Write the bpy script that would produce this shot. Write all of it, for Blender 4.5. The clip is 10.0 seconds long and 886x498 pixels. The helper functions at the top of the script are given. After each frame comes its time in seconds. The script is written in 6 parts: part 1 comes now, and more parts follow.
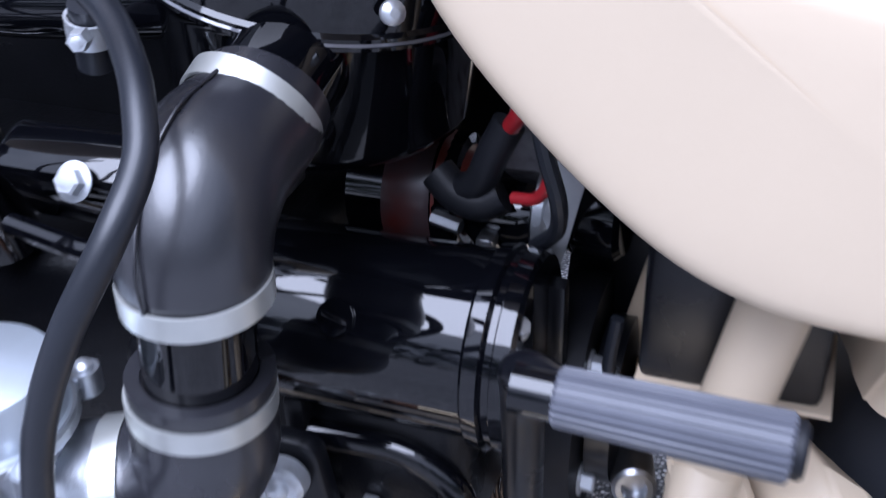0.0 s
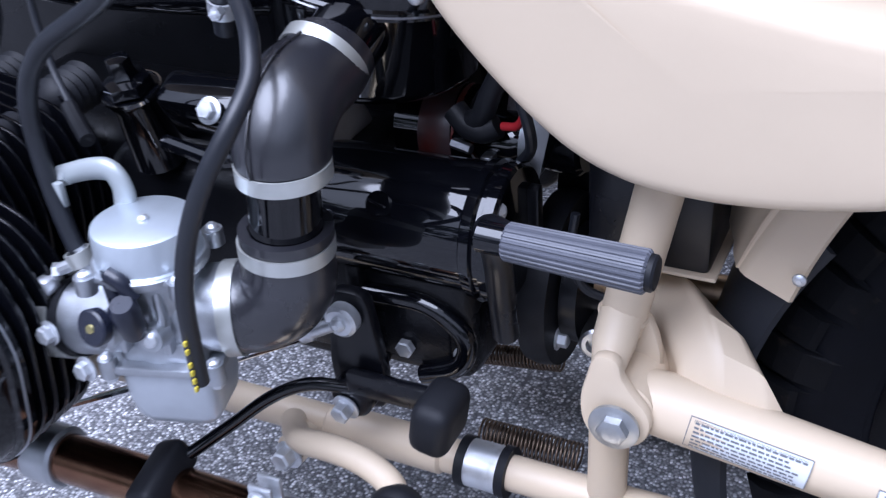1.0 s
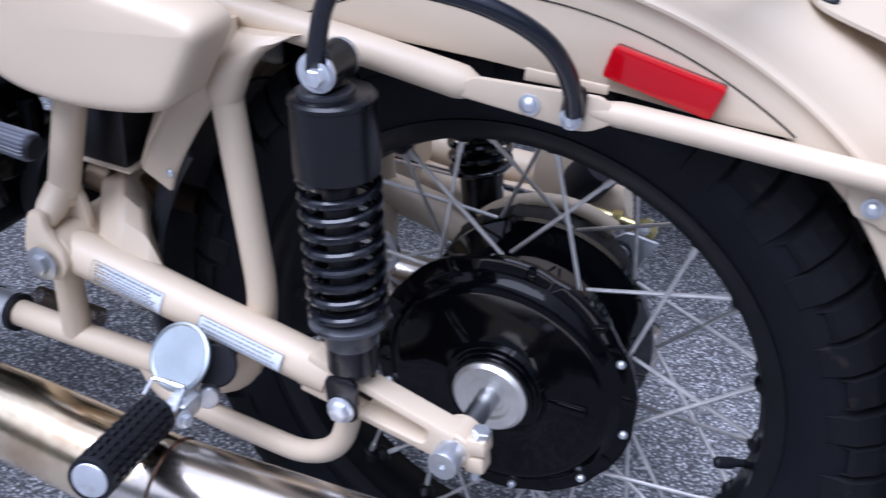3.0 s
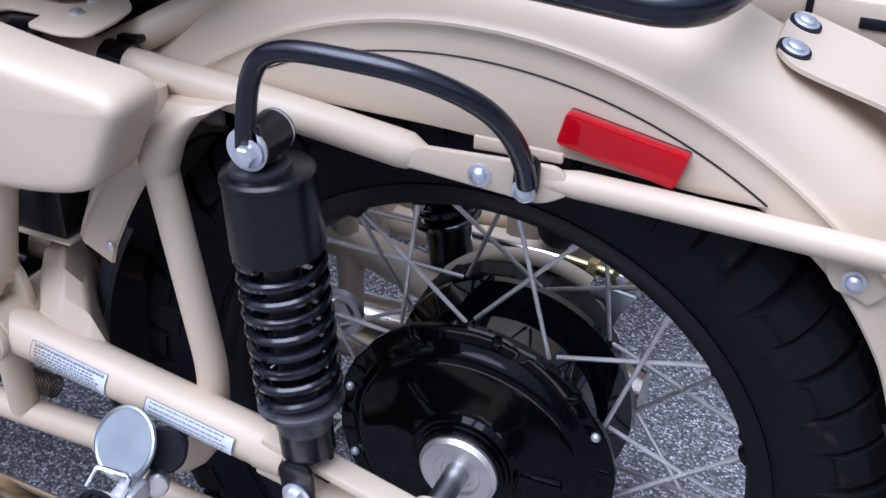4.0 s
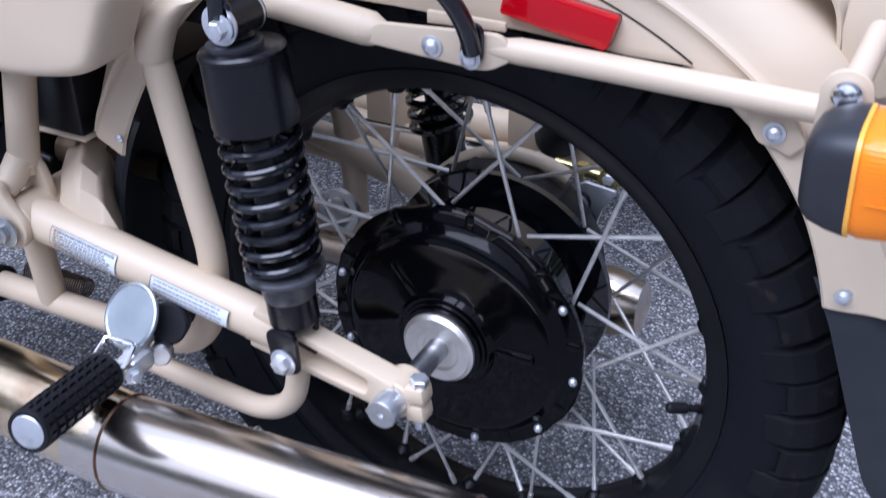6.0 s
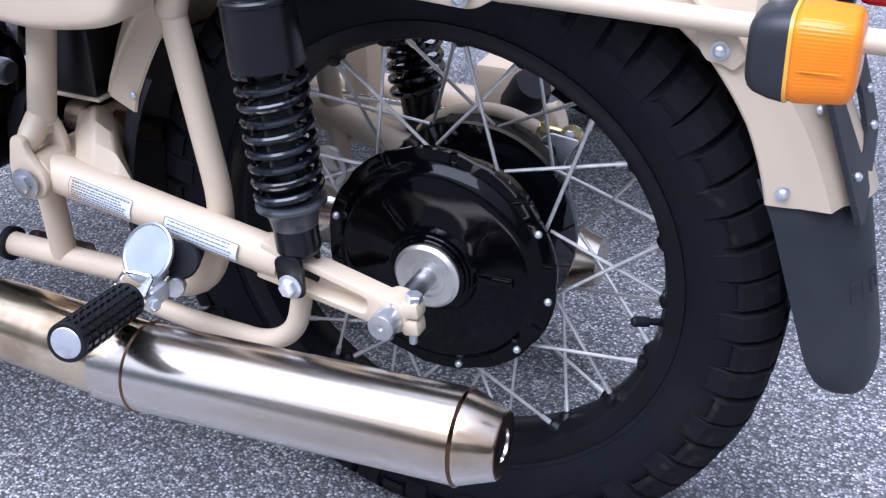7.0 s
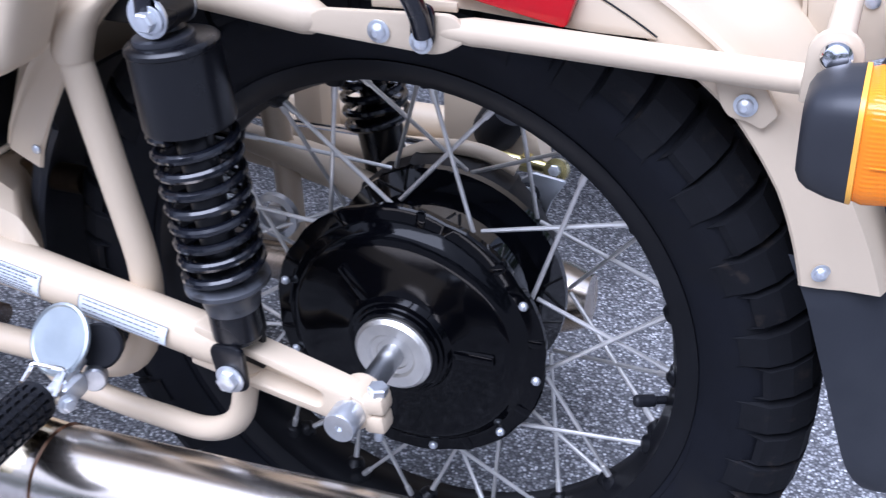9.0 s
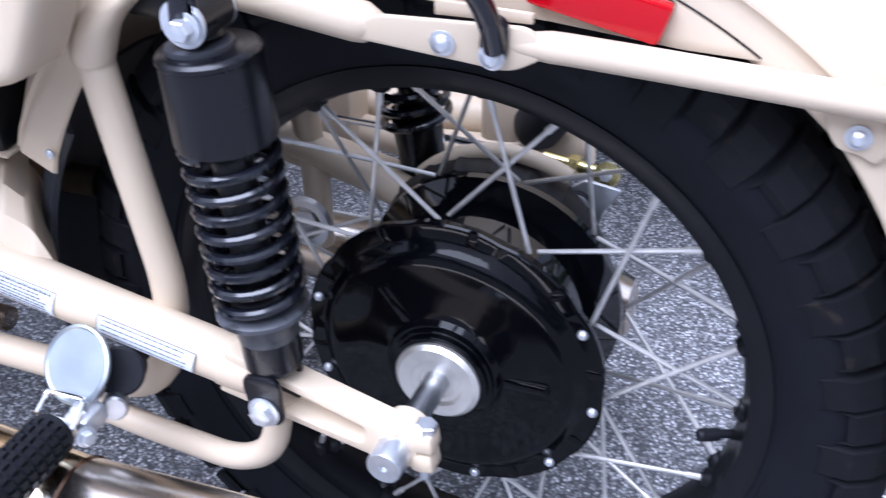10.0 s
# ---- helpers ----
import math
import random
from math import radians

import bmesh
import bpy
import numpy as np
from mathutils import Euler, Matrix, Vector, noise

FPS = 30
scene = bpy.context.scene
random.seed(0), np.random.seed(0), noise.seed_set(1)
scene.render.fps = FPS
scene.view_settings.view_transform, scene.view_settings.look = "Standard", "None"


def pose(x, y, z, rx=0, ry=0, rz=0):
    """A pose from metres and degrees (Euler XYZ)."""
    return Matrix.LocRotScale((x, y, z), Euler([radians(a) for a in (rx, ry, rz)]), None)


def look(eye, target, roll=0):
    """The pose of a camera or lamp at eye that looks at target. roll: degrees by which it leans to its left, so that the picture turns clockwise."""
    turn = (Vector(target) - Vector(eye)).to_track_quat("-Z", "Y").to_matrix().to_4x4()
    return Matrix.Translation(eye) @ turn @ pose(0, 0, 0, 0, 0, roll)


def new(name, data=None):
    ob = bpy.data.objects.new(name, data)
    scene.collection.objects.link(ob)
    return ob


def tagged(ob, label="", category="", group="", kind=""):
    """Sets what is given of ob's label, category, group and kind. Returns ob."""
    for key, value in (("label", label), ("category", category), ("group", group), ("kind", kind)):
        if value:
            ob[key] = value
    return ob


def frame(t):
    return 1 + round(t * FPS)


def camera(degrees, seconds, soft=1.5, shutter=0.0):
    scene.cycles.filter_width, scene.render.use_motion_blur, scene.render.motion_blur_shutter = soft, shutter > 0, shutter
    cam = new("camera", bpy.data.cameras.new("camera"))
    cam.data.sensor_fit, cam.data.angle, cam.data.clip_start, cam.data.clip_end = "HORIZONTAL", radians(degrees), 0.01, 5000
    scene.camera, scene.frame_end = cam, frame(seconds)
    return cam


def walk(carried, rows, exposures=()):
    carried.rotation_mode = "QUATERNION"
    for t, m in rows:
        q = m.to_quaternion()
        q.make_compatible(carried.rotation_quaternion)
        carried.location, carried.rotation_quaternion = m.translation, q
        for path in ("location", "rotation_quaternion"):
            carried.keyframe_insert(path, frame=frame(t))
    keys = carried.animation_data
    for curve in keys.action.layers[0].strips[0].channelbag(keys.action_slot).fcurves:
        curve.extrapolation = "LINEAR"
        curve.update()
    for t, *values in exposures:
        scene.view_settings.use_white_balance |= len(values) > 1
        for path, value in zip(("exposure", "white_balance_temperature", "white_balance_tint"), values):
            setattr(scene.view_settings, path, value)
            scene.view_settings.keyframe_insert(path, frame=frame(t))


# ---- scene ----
# ---------------------------------------------------------------- camera
cam = camera(44.0, 10.0, soft=1.25, shutter=0.5)
# seconds, eye, target, roll in degrees
PATH = [
    (0, (-0.3933, -0.4688, 0.8071), (-0.9801, 1.1138, -0.2658), -1.96),
    (0.5, (-0.3160, -0.5682, 0.8323), (-1.0219, 0.9817, -0.2163), -3.81),
    (1, (-0.2499, -0.6558, 0.8767), (-1.0311, 0.8491, -0.1839), -4.02),
    (1.3, (-0.2158, -0.7081, 0.9068), (-1.0260, 0.8044, -0.1207), -4.01),
    (1.5, (-0.1757, -0.7444, 0.9296), (-0.9892, 0.7791, -0.0789), -3.42),
    (2, (-0.0377, -0.8192, 0.9832), (-0.7457, 0.7392, -0.0512), 0.24),
    (2.5, (0.1588, -0.8012, 0.9639), (-0.5476, 0.7541, -0.0764), 2.91),
    (3, (0.2496, -0.7835, 0.9668), (-0.3975, 0.7972, -0.0737), 4.18),
    (3.2, (0.2536, -0.7700, 0.9730), (-0.3525, 0.8162, -0.0838), 4.39),
    (4.3, (0.2535, -0.6673, 0.9906), (-0.4300, 0.8983, -0.0495), 1.30),
    (4.5, (0.2530, -0.6604, 0.9923), (-0.4419, 0.9088, -0.0347), 1.25),
    (5, (0.2817, -0.6600, 0.9849), (-0.4634, 0.8974, -0.0246), 0.67),
    (5.5, (0.3393, -0.6903, 0.9641), (-0.4529, 0.8290, -0.0675), -0.26),
    (6, (0.3826, -0.7416, 0.9431), (-0.4160, 0.7537, -0.1180), -0.94),
    (6.2, (0.3927, -0.7710, 0.9343), (-0.3941, 0.7299, -0.1279), -1.18),
    (7.3, (0.4095, -0.9227, 0.9039), (-0.2849, 0.6870, -0.0588), -0.27),
    (7.5, (0.4019, -0.9205, 0.9141), (-0.2854, 0.6917, -0.0495), -0.41),
    (8, (0.3924, -0.8628, 0.9164), (-0.3263, 0.7329, -0.0518), -1.39),
    (8.5, (0.3625, -0.7831, 0.9127), (-0.3532, 0.7950, -0.0859), -1.60),
    (9, (0.3348, -0.7237, 0.9091), (-0.3203, 0.8492, -0.1382), -1.11),
    (9.5, (0.3018, -0.6809, 0.9085), (-0.2612, 0.8926, -0.1903), 0.48),
    (10, (0.2532, -0.6550, 0.9152), (-0.3642, 0.8807, -0.2075), 0.00),
]
walk(cam, [(t, look(eye, target, roll)) for t, eye, target, roll in PATH], [(0.0, 0.55, 5200, 20), (0.5, 0.38, 5200, 20), (1.0, 0.36, 5200, 20), (1.5, 0.18, 5250, 20), (2.0, 0.1, 5250, 20), (3.0, 0.12, 5200, 20), (4.5, -0.15, 5200, 20), (5.5, -0.30, 5200, 20), (6.0, 0.1, 5200, 20), (7.5, 0.36, 5350, 19), (8.5, 0.42, 5200, 20), (9.0, 0.45, 5200, 20), (10.0, 0.68, 5200, 20)])

# ---------------------------------------------------------------- light
world = bpy.data.worlds.new("overcast_day")
scene.world = world
world.use_nodes = True
wn = world.node_tree
sky = wn.nodes.new("ShaderNodeTexSky")
sky.sky_type, sky.sun_disc = "NISHITA", False
sky.sun_elevation, sky.sun_rotation = radians(64), radians(199)
sky.air_density, sky.dust_density, sky.ozone_density = 1.0, 3.0, 1.0
# a veil of bright cloud over most of the sky
cloud = wn.nodes.new("ShaderNodeTexNoise")
cloud.inputs["Scale"].default_value, cloud.inputs["Detail"].default_value = 2.4, 6
veil = wn.nodes.new("ShaderNodeMapRange")
veil.inputs["From Min"].default_value, veil.inputs["From Max"].default_value = 0.35, 0.65
veil.inputs["To Min"].default_value, veil.inputs["To Max"].default_value = 0.55, 0.95
over = wn.nodes.new("ShaderNodeMix")
over.data_type = "RGBA"
# the cloud is brightest round the hidden sun
sun_from = (-0.14, -0.40, 0.905)
way = wn.nodes.new("ShaderNodeTexCoord")
glow = wn.nodes.new("ShaderNodeVectorMath")
glow.operation, glow.inputs[1].default_value = "DOT_PRODUCT", sun_from
rise = wn.nodes.new("ShaderNodeValToRGB")
rise.color_ramp.interpolation = "EASE"
rise.color_ramp.elements[0].position, rise.color_ramp.elements[0].color = 0.25, (5.6, 5.8, 6.1, 1)
rise.color_ramp.elements[1].position, rise.color_ramp.elements[1].color = 0.96, (21.0, 21.2, 21.6, 1)
wn.links.new(way.outputs["Generated"], glow.inputs[0])
wn.links.new(glow.outputs["Value"], rise.inputs["Fac"])
wn.links.new(rise.outputs["Color"], over.inputs[7])
wn.links.new(cloud.outputs["Fac"], veil.inputs["Value"])
wn.links.new(veil.outputs["Result"], over.inputs[0])
wn.links.new(sky.outputs[0], over.inputs[6])
wn.links.new(over.outputs[2], wn.nodes["Background"].inputs[0])
wn.nodes["Background"].inputs[1].default_value = 0.07

sun = new("sun", bpy.data.lights.new("sun", "SUN"))
sun.data.energy, sun.data.angle, sun.data.color = 4.3, radians(54), (1.0, 0.98, 0.96)
sun.matrix_world = look((sun_from[0] * 4, sun_from[1] * 4, sun_from[2] * 4), (0, 0, 0))


# ---------------------------------------------------------------- materials
def mat(name, colour, rough=0.5, metal=0.0, coat=0.0, vary=0.12, scale=30.0, bump=0.0, bump_scale=200.0, spots=None, spot_scale=8.0, spot_lo=0.55, spot_hi=0.75, rough_vary=0.0, ior=1.5, spec=0.5, stretch=None):
    """A surface of one colour that varies at two scales, with fine relief and optional stains."""
    m = bpy.data.materials.new(name)
    m.use_nodes = True
    nt = m.node_tree
    N, L = nt.nodes, nt.links
    b = N["Principled BSDF"]
    b.inputs["Metallic"].default_value = metal
    b.inputs["Roughness"].default_value = rough
    b.inputs["IOR"].default_value = ior
    b.inputs["Specular IOR Level"].default_value = spec
    b.inputs["Coat Weight"].default_value = coat
    b.inputs["Coat Roughness"].default_value = 0.06
    tc = N.new("ShaderNodeTexCoord")
    if stretch:
        mp = N.new("ShaderNodeMapping")
        mp.inputs["Scale"].default_value = stretch
        L.new(tc.outputs["Object"], mp.inputs["Vector"])
        tc = mp
    src = tc.outputs[0] if stretch else tc.outputs["Object"]
    n1 = N.new("ShaderNodeTexNoise")
    n1.inputs["Scale"].default_value, n1.inputs["Detail"].default_value = scale, 6
    L.new(src, n1.inputs["Vector"])
    r1 = N.new("ShaderNodeValToRGB")
    r1.color_ramp.elements[0].position, r1.color_ramp.elements[1].position = 0.3, 0.7
    lo, hi = [c * (1 - vary) for c in colour], [min(1, c * (1 + vary)) for c in colour]
    r1.color_ramp.elements[0].color, r1.color_ramp.elements[1].color = (*lo, 1), (*hi, 1)
    L.new(n1.outputs["Fac"], r1.inputs["Fac"])
    out = r1.outputs["Color"]
    if spots:
        n2 = N.new("ShaderNodeTexNoise")
        n2.inputs["Scale"].default_value, n2.inputs["Detail"].default_value = spot_scale, 8
        L.new(src, n2.inputs["Vector"])
        mr = N.new("ShaderNodeMapRange")
        mr.inputs["From Min"].default_value, mr.inputs["From Max"].default_value = spot_lo, spot_hi
        L.new(n2.outputs["Fac"], mr.inputs["Value"])
        mx = N.new("ShaderNodeMix")
        mx.data_type = "RGBA"
        L.new(mr.outputs["Result"], mx.inputs[0])
        L.new(out, mx.inputs[6])
        mx.inputs[7].default_value = (*spots, 1)
        out = mx.outputs[2]
    L.new(out, b.inputs["Base Color"])
    if rough_vary:
        n3 = N.new("ShaderNodeTexNoise")
        n3.inputs["Scale"].default_value, n3.inputs["Detail"].default_value = 14, 7
        L.new(src, n3.inputs["Vector"])
        m3 = N.new("ShaderNodeMapRange")
        m3.inputs["From Min"].default_value, m3.inputs["From Max"].default_value = 0.3, 0.7
        m3.inputs["To Min"].default_value, m3.inputs["To Max"].default_value = max(0.02, rough - rough_vary), min(1, rough + rough_vary)
        L.new(n3.outputs["Fac"], m3.inputs["Value"])
        L.new(m3.outputs["Result"], b.inputs["Roughness"])
    if bump:
        n4 = N.new("ShaderNodeTexNoise")
        n4.inputs["Scale"].default_value, n4.inputs["Detail"].default_value = bump_scale, 4
        L.new(src, n4.inputs["Vector"])
        bp = N.new("ShaderNodeBump")
        bp.inputs["Strength"].default_value, bp.inputs["Distance"].default_value = bump, 0.001
        L.new(n4.outputs["Fac"], bp.inputs["Height"])
        L.new(bp.outputs["Normal"], b.inputs["Normal"])
    return m


TAN = mat("tan_paint", (0.585, 0.478, 0.344), 0.48, 0, 0.05, 0.03, 6, 0.05, 350, rough_vary=0.06)
GLOSS = mat("gloss_black_paint", (0.0022, 0.0024, 0.0036), 0.05, 0, 0.0, 0.3, 12, 0.03, 60, rough_vary=0.02, ior=1.55, spec=0.5)
SATIN = mat("satin_black_paint", (0.0034, 0.0037, 0.0056), 0.30, 0, 0, 0.2, 20, 0.05, 400, rough_vary=0.08, spec=0.4)
CAST = mat("black_painted_casting", (0.0035, 0.0037, 0.005), 0.32, 0, 0.0, 0.3, 25, 0.35, 500, rough_vary=0.1, spec=0.3)
RUBBER = mat("black_rubber", (0.0075, 0.008, 0.0105), 0.55, 0, 0, 0.2, 40, 0.12, 500, rough_vary=0.1, spec=0.25)
HOSE = mat("rubber_hose", (0.010, 0.0115, 0.016), 0.42, 0, 0, 0.15, 40, 0.08, 600, rough_vary=0.08)
ELBOW = mat("rubber_elbow", (0.017, 0.017, 0.021), 0.30, 0, 0.15, 0.12, 30, 0.06, 500, rough_vary=0.06, spec=0.9)
TYRE = mat("tyre_rubber", (0.0050, 0.0056, 0.0085), 0.70, 0, 0, 0.18, 25, 0.2, 700, (0.009, 0.0088, 0.0095), 14, 0.52, 0.75, 0.1, spec=0.16)
TREAD = mat("tread_rubber", (0.0060, 0.0063, 0.0080), 0.82, 0, 0, 0.2, 40, 0.3, 500, (0.028, 0.022, 0.018), 55, 0.60, 0.76, 0.08, spec=0.18)
GRIP = mat("grey_grip_rubber", (0.075, 0.078, 0.095), 0.45, 0, 0, 0.1, 30, 0.1, 500, rough_vary=0.08)
ZINC = mat("zinc_plated_steel", (0.66, 0.68, 0.71), 0.40, 0.80, 0, 0.12, 60, 0.08, 300, (0.40, 0.40, 0.40), 70, 0.55, 0.8, 0.12)
STEEL = mat("bare_steel", (0.45, 0.46, 0.48), 0.35, 1, 0, 0.15, 60, 0.1, 300, rough_vary=0.1)
SPOKE = mat("spoke_steel", (0.66, 0.64, 0.61), 0.45, 0.85, 0, 0.15, 60, 0, 300, rough_vary=0.1)
ALU = mat("cast_aluminium", (0.48, 0.50, 0.53), 0.46, 1, 0, 0.10, 50, 0.25, 700, (0.42, 0.43, 0.44), 60, 0.55, 0.8, 0.1)
# brown heat tint, stretched lengthwise to paint in banded reflections as well
CHROME = mat("polished_steel_muffler", (0.74, 0.69, 0.63), 0.22, 1, 0, 0.06, 10, 0.02, 90, (0.50, 0.36, 0.22), 9, 0.46, 0.66, 0.07, stretch=(0.12, 1, 1))
BRIGHT = mat("chrome_plate", (0.80, 0.80, 0.82), 0.10, 1, 0, 0.04, 20, rough_vary=0.05)
BROWN = mat("heat_tinted_pipe", (0.20, 0.105, 0.065), 0.22, 1, 0, 0.3, 10, 0.03, 90, (0.40, 0.26, 0.16), 12, 0.5, 0.7, 0.08)
GOLD = mat("heat_gilded_steel", (0.80, 0.67, 0.47), 0.19, 1, 0, 0.15, 9, 0.02, 90, (0.42, 0.27, 0.15), 12, 0.5, 0.75, 0.06)
YELLOW_ZINC = mat("yellow_zinc", (0.62, 0.55, 0.25), 0.28, 1, 0, 0.15, 50, rough_vary=0.1)
BRONZE = mat("rusty_bronze_steel", (0.24, 0.18, 0.12), 0.45, 1, 0, 0.3, 40, 0.2, 300, rough_vary=0.1)
SPRING_OLD = mat("dull_spring_steel", (0.16, 0.12, 0.09), 0.5, 1, 0, 0.25, 60, 0.1, 300)
CLEARSILVER = mat("aluminium_ring", (0.80, 0.77, 0.71), 0.45, 1, 0, 0.08, 60, 0.05, 300, rough_vary=0.08)
PAPER = mat("silver_label", (0.66, 0.69, 0.72), 0.38, 0, 0, 0.05, 25)
INK = mat("label_ink", (0.13, 0.135, 0.15), 0.5, 0, 0, 0.1, 20)
YELLOW_INK = mat("yellow_print", (0.55, 0.45, 0.04), 0.5, 0, 0, 0.1, 20)
RED_CABLE = mat("red_cable", (0.27, 0.012, 0.016), 0.35, 0, 0, 0.12, 30)
RED_CAP = mat("red_brown_cap", (0.10, 0.014, 0.009), 0.35, 0, 0, 0.3, 25)
GREY_METAL = mat("grey_metal_strap", (0.36, 0.37, 0.39), 0.45, 0.2, 0, 0.1, 30)
BLUE_PAD = mat("bluish_black_plastic", (0.010, 0.012, 0.022), 0.28, 0, 0, 0.2, 30, rough_vary=0.06)


def lens(name, colour, rough, trans):
    m = mat(name, colour, rough, 0, 0.1, 0.05, 20, spec=0.35)
    m.node_tree.nodes["Principled BSDF"].inputs["Transmission Weight"].default_value = trans
    return m


AMBER = lens("amber_lens", (1.0, 0.27, 0.003), 0.14, 0.12)
RED_LENS = lens("red_reflector", (0.45, 0.001, 0.006), 0.10, 0.0)


def asphalt():
    m = bpy.data.materials.new("asphalt")
    m.use_nodes = True
    nt = m.node_tree
    N, L = nt.nodes, nt.links
    b = N["Principled BSDF"]
    b.inputs["Roughness"].default_value = 0.8
    tc = N.new("ShaderNodeTexCoord")
    v = N.new("ShaderNodeTexVoronoi")
    v.inputs["Scale"].default_value = 255
    L.new(tc.outputs["Object"], v.inputs["Vector"])
    sep = N.new("ShaderNodeSeparateColor")
    L.new(v.outputs["Color"], sep.inputs[0])
    ramp = N.new("ShaderNodeValToRGB")
    e = ramp.color_ramp.elements
    e[0].position, e[0].color = 0.0, (0.115, 0.116, 0.122, 1)
    e[1].position, e[1].color = 1.0, (0.80, 0.80, 0.82, 1)
    for pos, c in ((0.35, 0.205), (0.62, 0.35), (0.86, 0.55)):
        x = ramp.color_ramp.elements.new(pos)
        x.color = (c, c, c * 1.03, 1)
    L.new(sep.outputs[0], ramp.inputs["Fac"])
    # dark binder between the stones
    gap = N.new("ShaderNodeMapRange")
    gap.inputs["From Min"].default_value, gap.inputs["From Max"].default_value = 0.35, 0.75
    L.new(v.outputs["Distance"], gap.inputs["Value"])
    mx = N.new("ShaderNodeMix")
    mx.data_type = "RGBA"
    L.new(gap.outputs["Result"], mx.inputs[0])
    L.new(ramp.outputs["Color"], mx.inputs[6])
    mx.inputs[7].default_value = (0.082, 0.082, 0.089, 1)
    # broad stains
    n = N.new("ShaderNodeTexNoise")
    n.inputs["Scale"].default_value, n.inputs["Detail"].default_value = 2.2, 8
    L.new(tc.outputs["Object"], n.inputs["Vector"])
    mr = N.new("ShaderNodeMapRange")
    mr.inputs["From Min"].default_value, mr.inputs["From Max"].default_value = 0.3, 0.7
    mr.inputs["To Min"].default_value, mr.inputs["To Max"].default_value = 0.84, 1.2
    L.new(n.outputs["Fac"], mr.inputs["Value"])
    mul = N.new("ShaderNodeMix")
    mul.data_type, mul.blend_type = "RGBA", "MULTIPLY"
    mul.inputs[0].default_value = 1
    L.new(mx.outputs[2], mul.inputs[6])
    L.new(mr.outputs["Result"], mul.inputs[7])
    L.new(mul.outputs[2], b.inputs["Base Color"])
    inv = N.new("ShaderNodeMath")
    inv.operation, inv.inputs[0].default_value = "SUBTRACT", 1.0
    L.new(v.outputs["Distance"], inv.inputs[1])
    bp = N.new("ShaderNodeBump")
    bp.inputs["Strength"].default_value, bp.inputs["Distance"].default_value = 0.8, 0.003
    L.new(inv.outputs[0], bp.inputs["Height"])
    L.new(bp.outputs["Normal"], b.inputs["Normal"])
    return m


ASPHALT = asphalt()
FOLIAGE = mat("far_foliage", (0.05, 0.075, 0.03), 0.8, 0, 0, 0.5, 3)
FLAP = mat("slate_rubber_flap", (0.020, 0.022, 0.028), 0.55, 0, 0, 0.12, 18, 0.1, 400, (0.030, 0.031, 0.035), 9, 0.5, 0.8, 0.1, spec=0.4)
SATIN_GREY = mat("faded_black_plastic", (0.020, 0.021, 0.026), 0.42, 0, 0, 0.1, 30, 0.05, 400, rough_vary=0.06)
DISC_STEEL = mat("grey_steel_bolt", (0.40, 0.41, 0.42), 0.42, 0.85, 0, 0.15, 60, 0.1, 300, rough_vary=0.1)
RIM = mat("black_rim_paint", (0.0030, 0.0032, 0.0045), 0.38, 0, 0, 0.25, 20, 0.05, 400, rough_vary=0.1, spec=0.22)
HUB_BLACK = mat("deep_black_enamel", (0.0012, 0.0013, 0.0020), 0.07, 0, 0.0, 0.3, 12, 0.02, 60, rough_vary=0.02, ior=1.42, spec=0.2)
DRIVE = mat("dusty_dark_casting", (0.014, 0.0125, 0.012), 0.6, 0, 0, 0.3, 30, 0.3, 300, (0.032, 0.026, 0.022), 25, 0.5, 0.75, 0.1, spec=0.25)
BLUE_BLACK = mat("blue_black_enamel", (0.0030, 0.0038, 0.0085), 0.27, 0, 0.05, 0.15, 20, 0.04, 300, rough_vary=0.05, spec=0.6)


# ---------------------------------------------------------------- mesh helpers
def part(name, bm, material, parent=None, label="", smooth=35):
    """Links a bmesh as one mesh object under a thing or a part."""
    me = bpy.data.meshes.new(name)
    bmesh.ops.recalc_face_normals(bm, faces=bm.faces)
    bm.to_mesh(me)
    bm.free()
    me.materials.append(material)
    me.polygons.foreach_set("use_smooth", [True] * len(me.polygons))
    me.set_sharp_from_angle(angle=radians(smooth))
    ob = new(name, me)
    ob.parent = parent
    if label:
        tagged(ob, label)
    return ob


def frame_of(d):
    """Two directions across d."""
    d = Vector(d).normalized()
    u = d.cross(Vector((0, 0, 1)) if abs(d.z) < 0.9 else Vector((1, 0, 0))).normalized()
    return u, d.cross(u).normalized(), d


def skin(bm, rings, closed=True, caps=True, loop=False):
    """Faces between rings of points."""
    vs = [[bm.verts.new(p) for p in r] for r in rings]
    n = len(vs[0])
    pairs = list(zip(vs, vs[1:])) + ([(vs[-1], vs[0])] if loop else [])
    for a, b in pairs:
        for i in range(n if closed else n - 1):
            j = (i + 1) % n
            bm.faces.new((a[i], a[j], b[j], b[i]))
    if caps and not loop:
        bm.faces.new(vs[0][::-1])
        bm.faces.new(vs[-1])
    return vs


def bend(points, cut=0.02, steps=6):
    """A path with its corners rounded off."""
    P = [Vector(p) for p in points]
    out = [P[0]]
    for a, b, c in zip(P, P[1:], P[2:]):
        k = min(cut, (a - b).length * 0.49, (c - b).length * 0.49)
        s, e = b + (a - b).normalized() * k, b + (c - b).normalized() * k
        for i in range(steps + 1):
            t = i / steps
            out.append(s * (1 - t) ** 2 + b * 2 * t * (1 - t) + e * t * t)
    return out + [P[-1]]


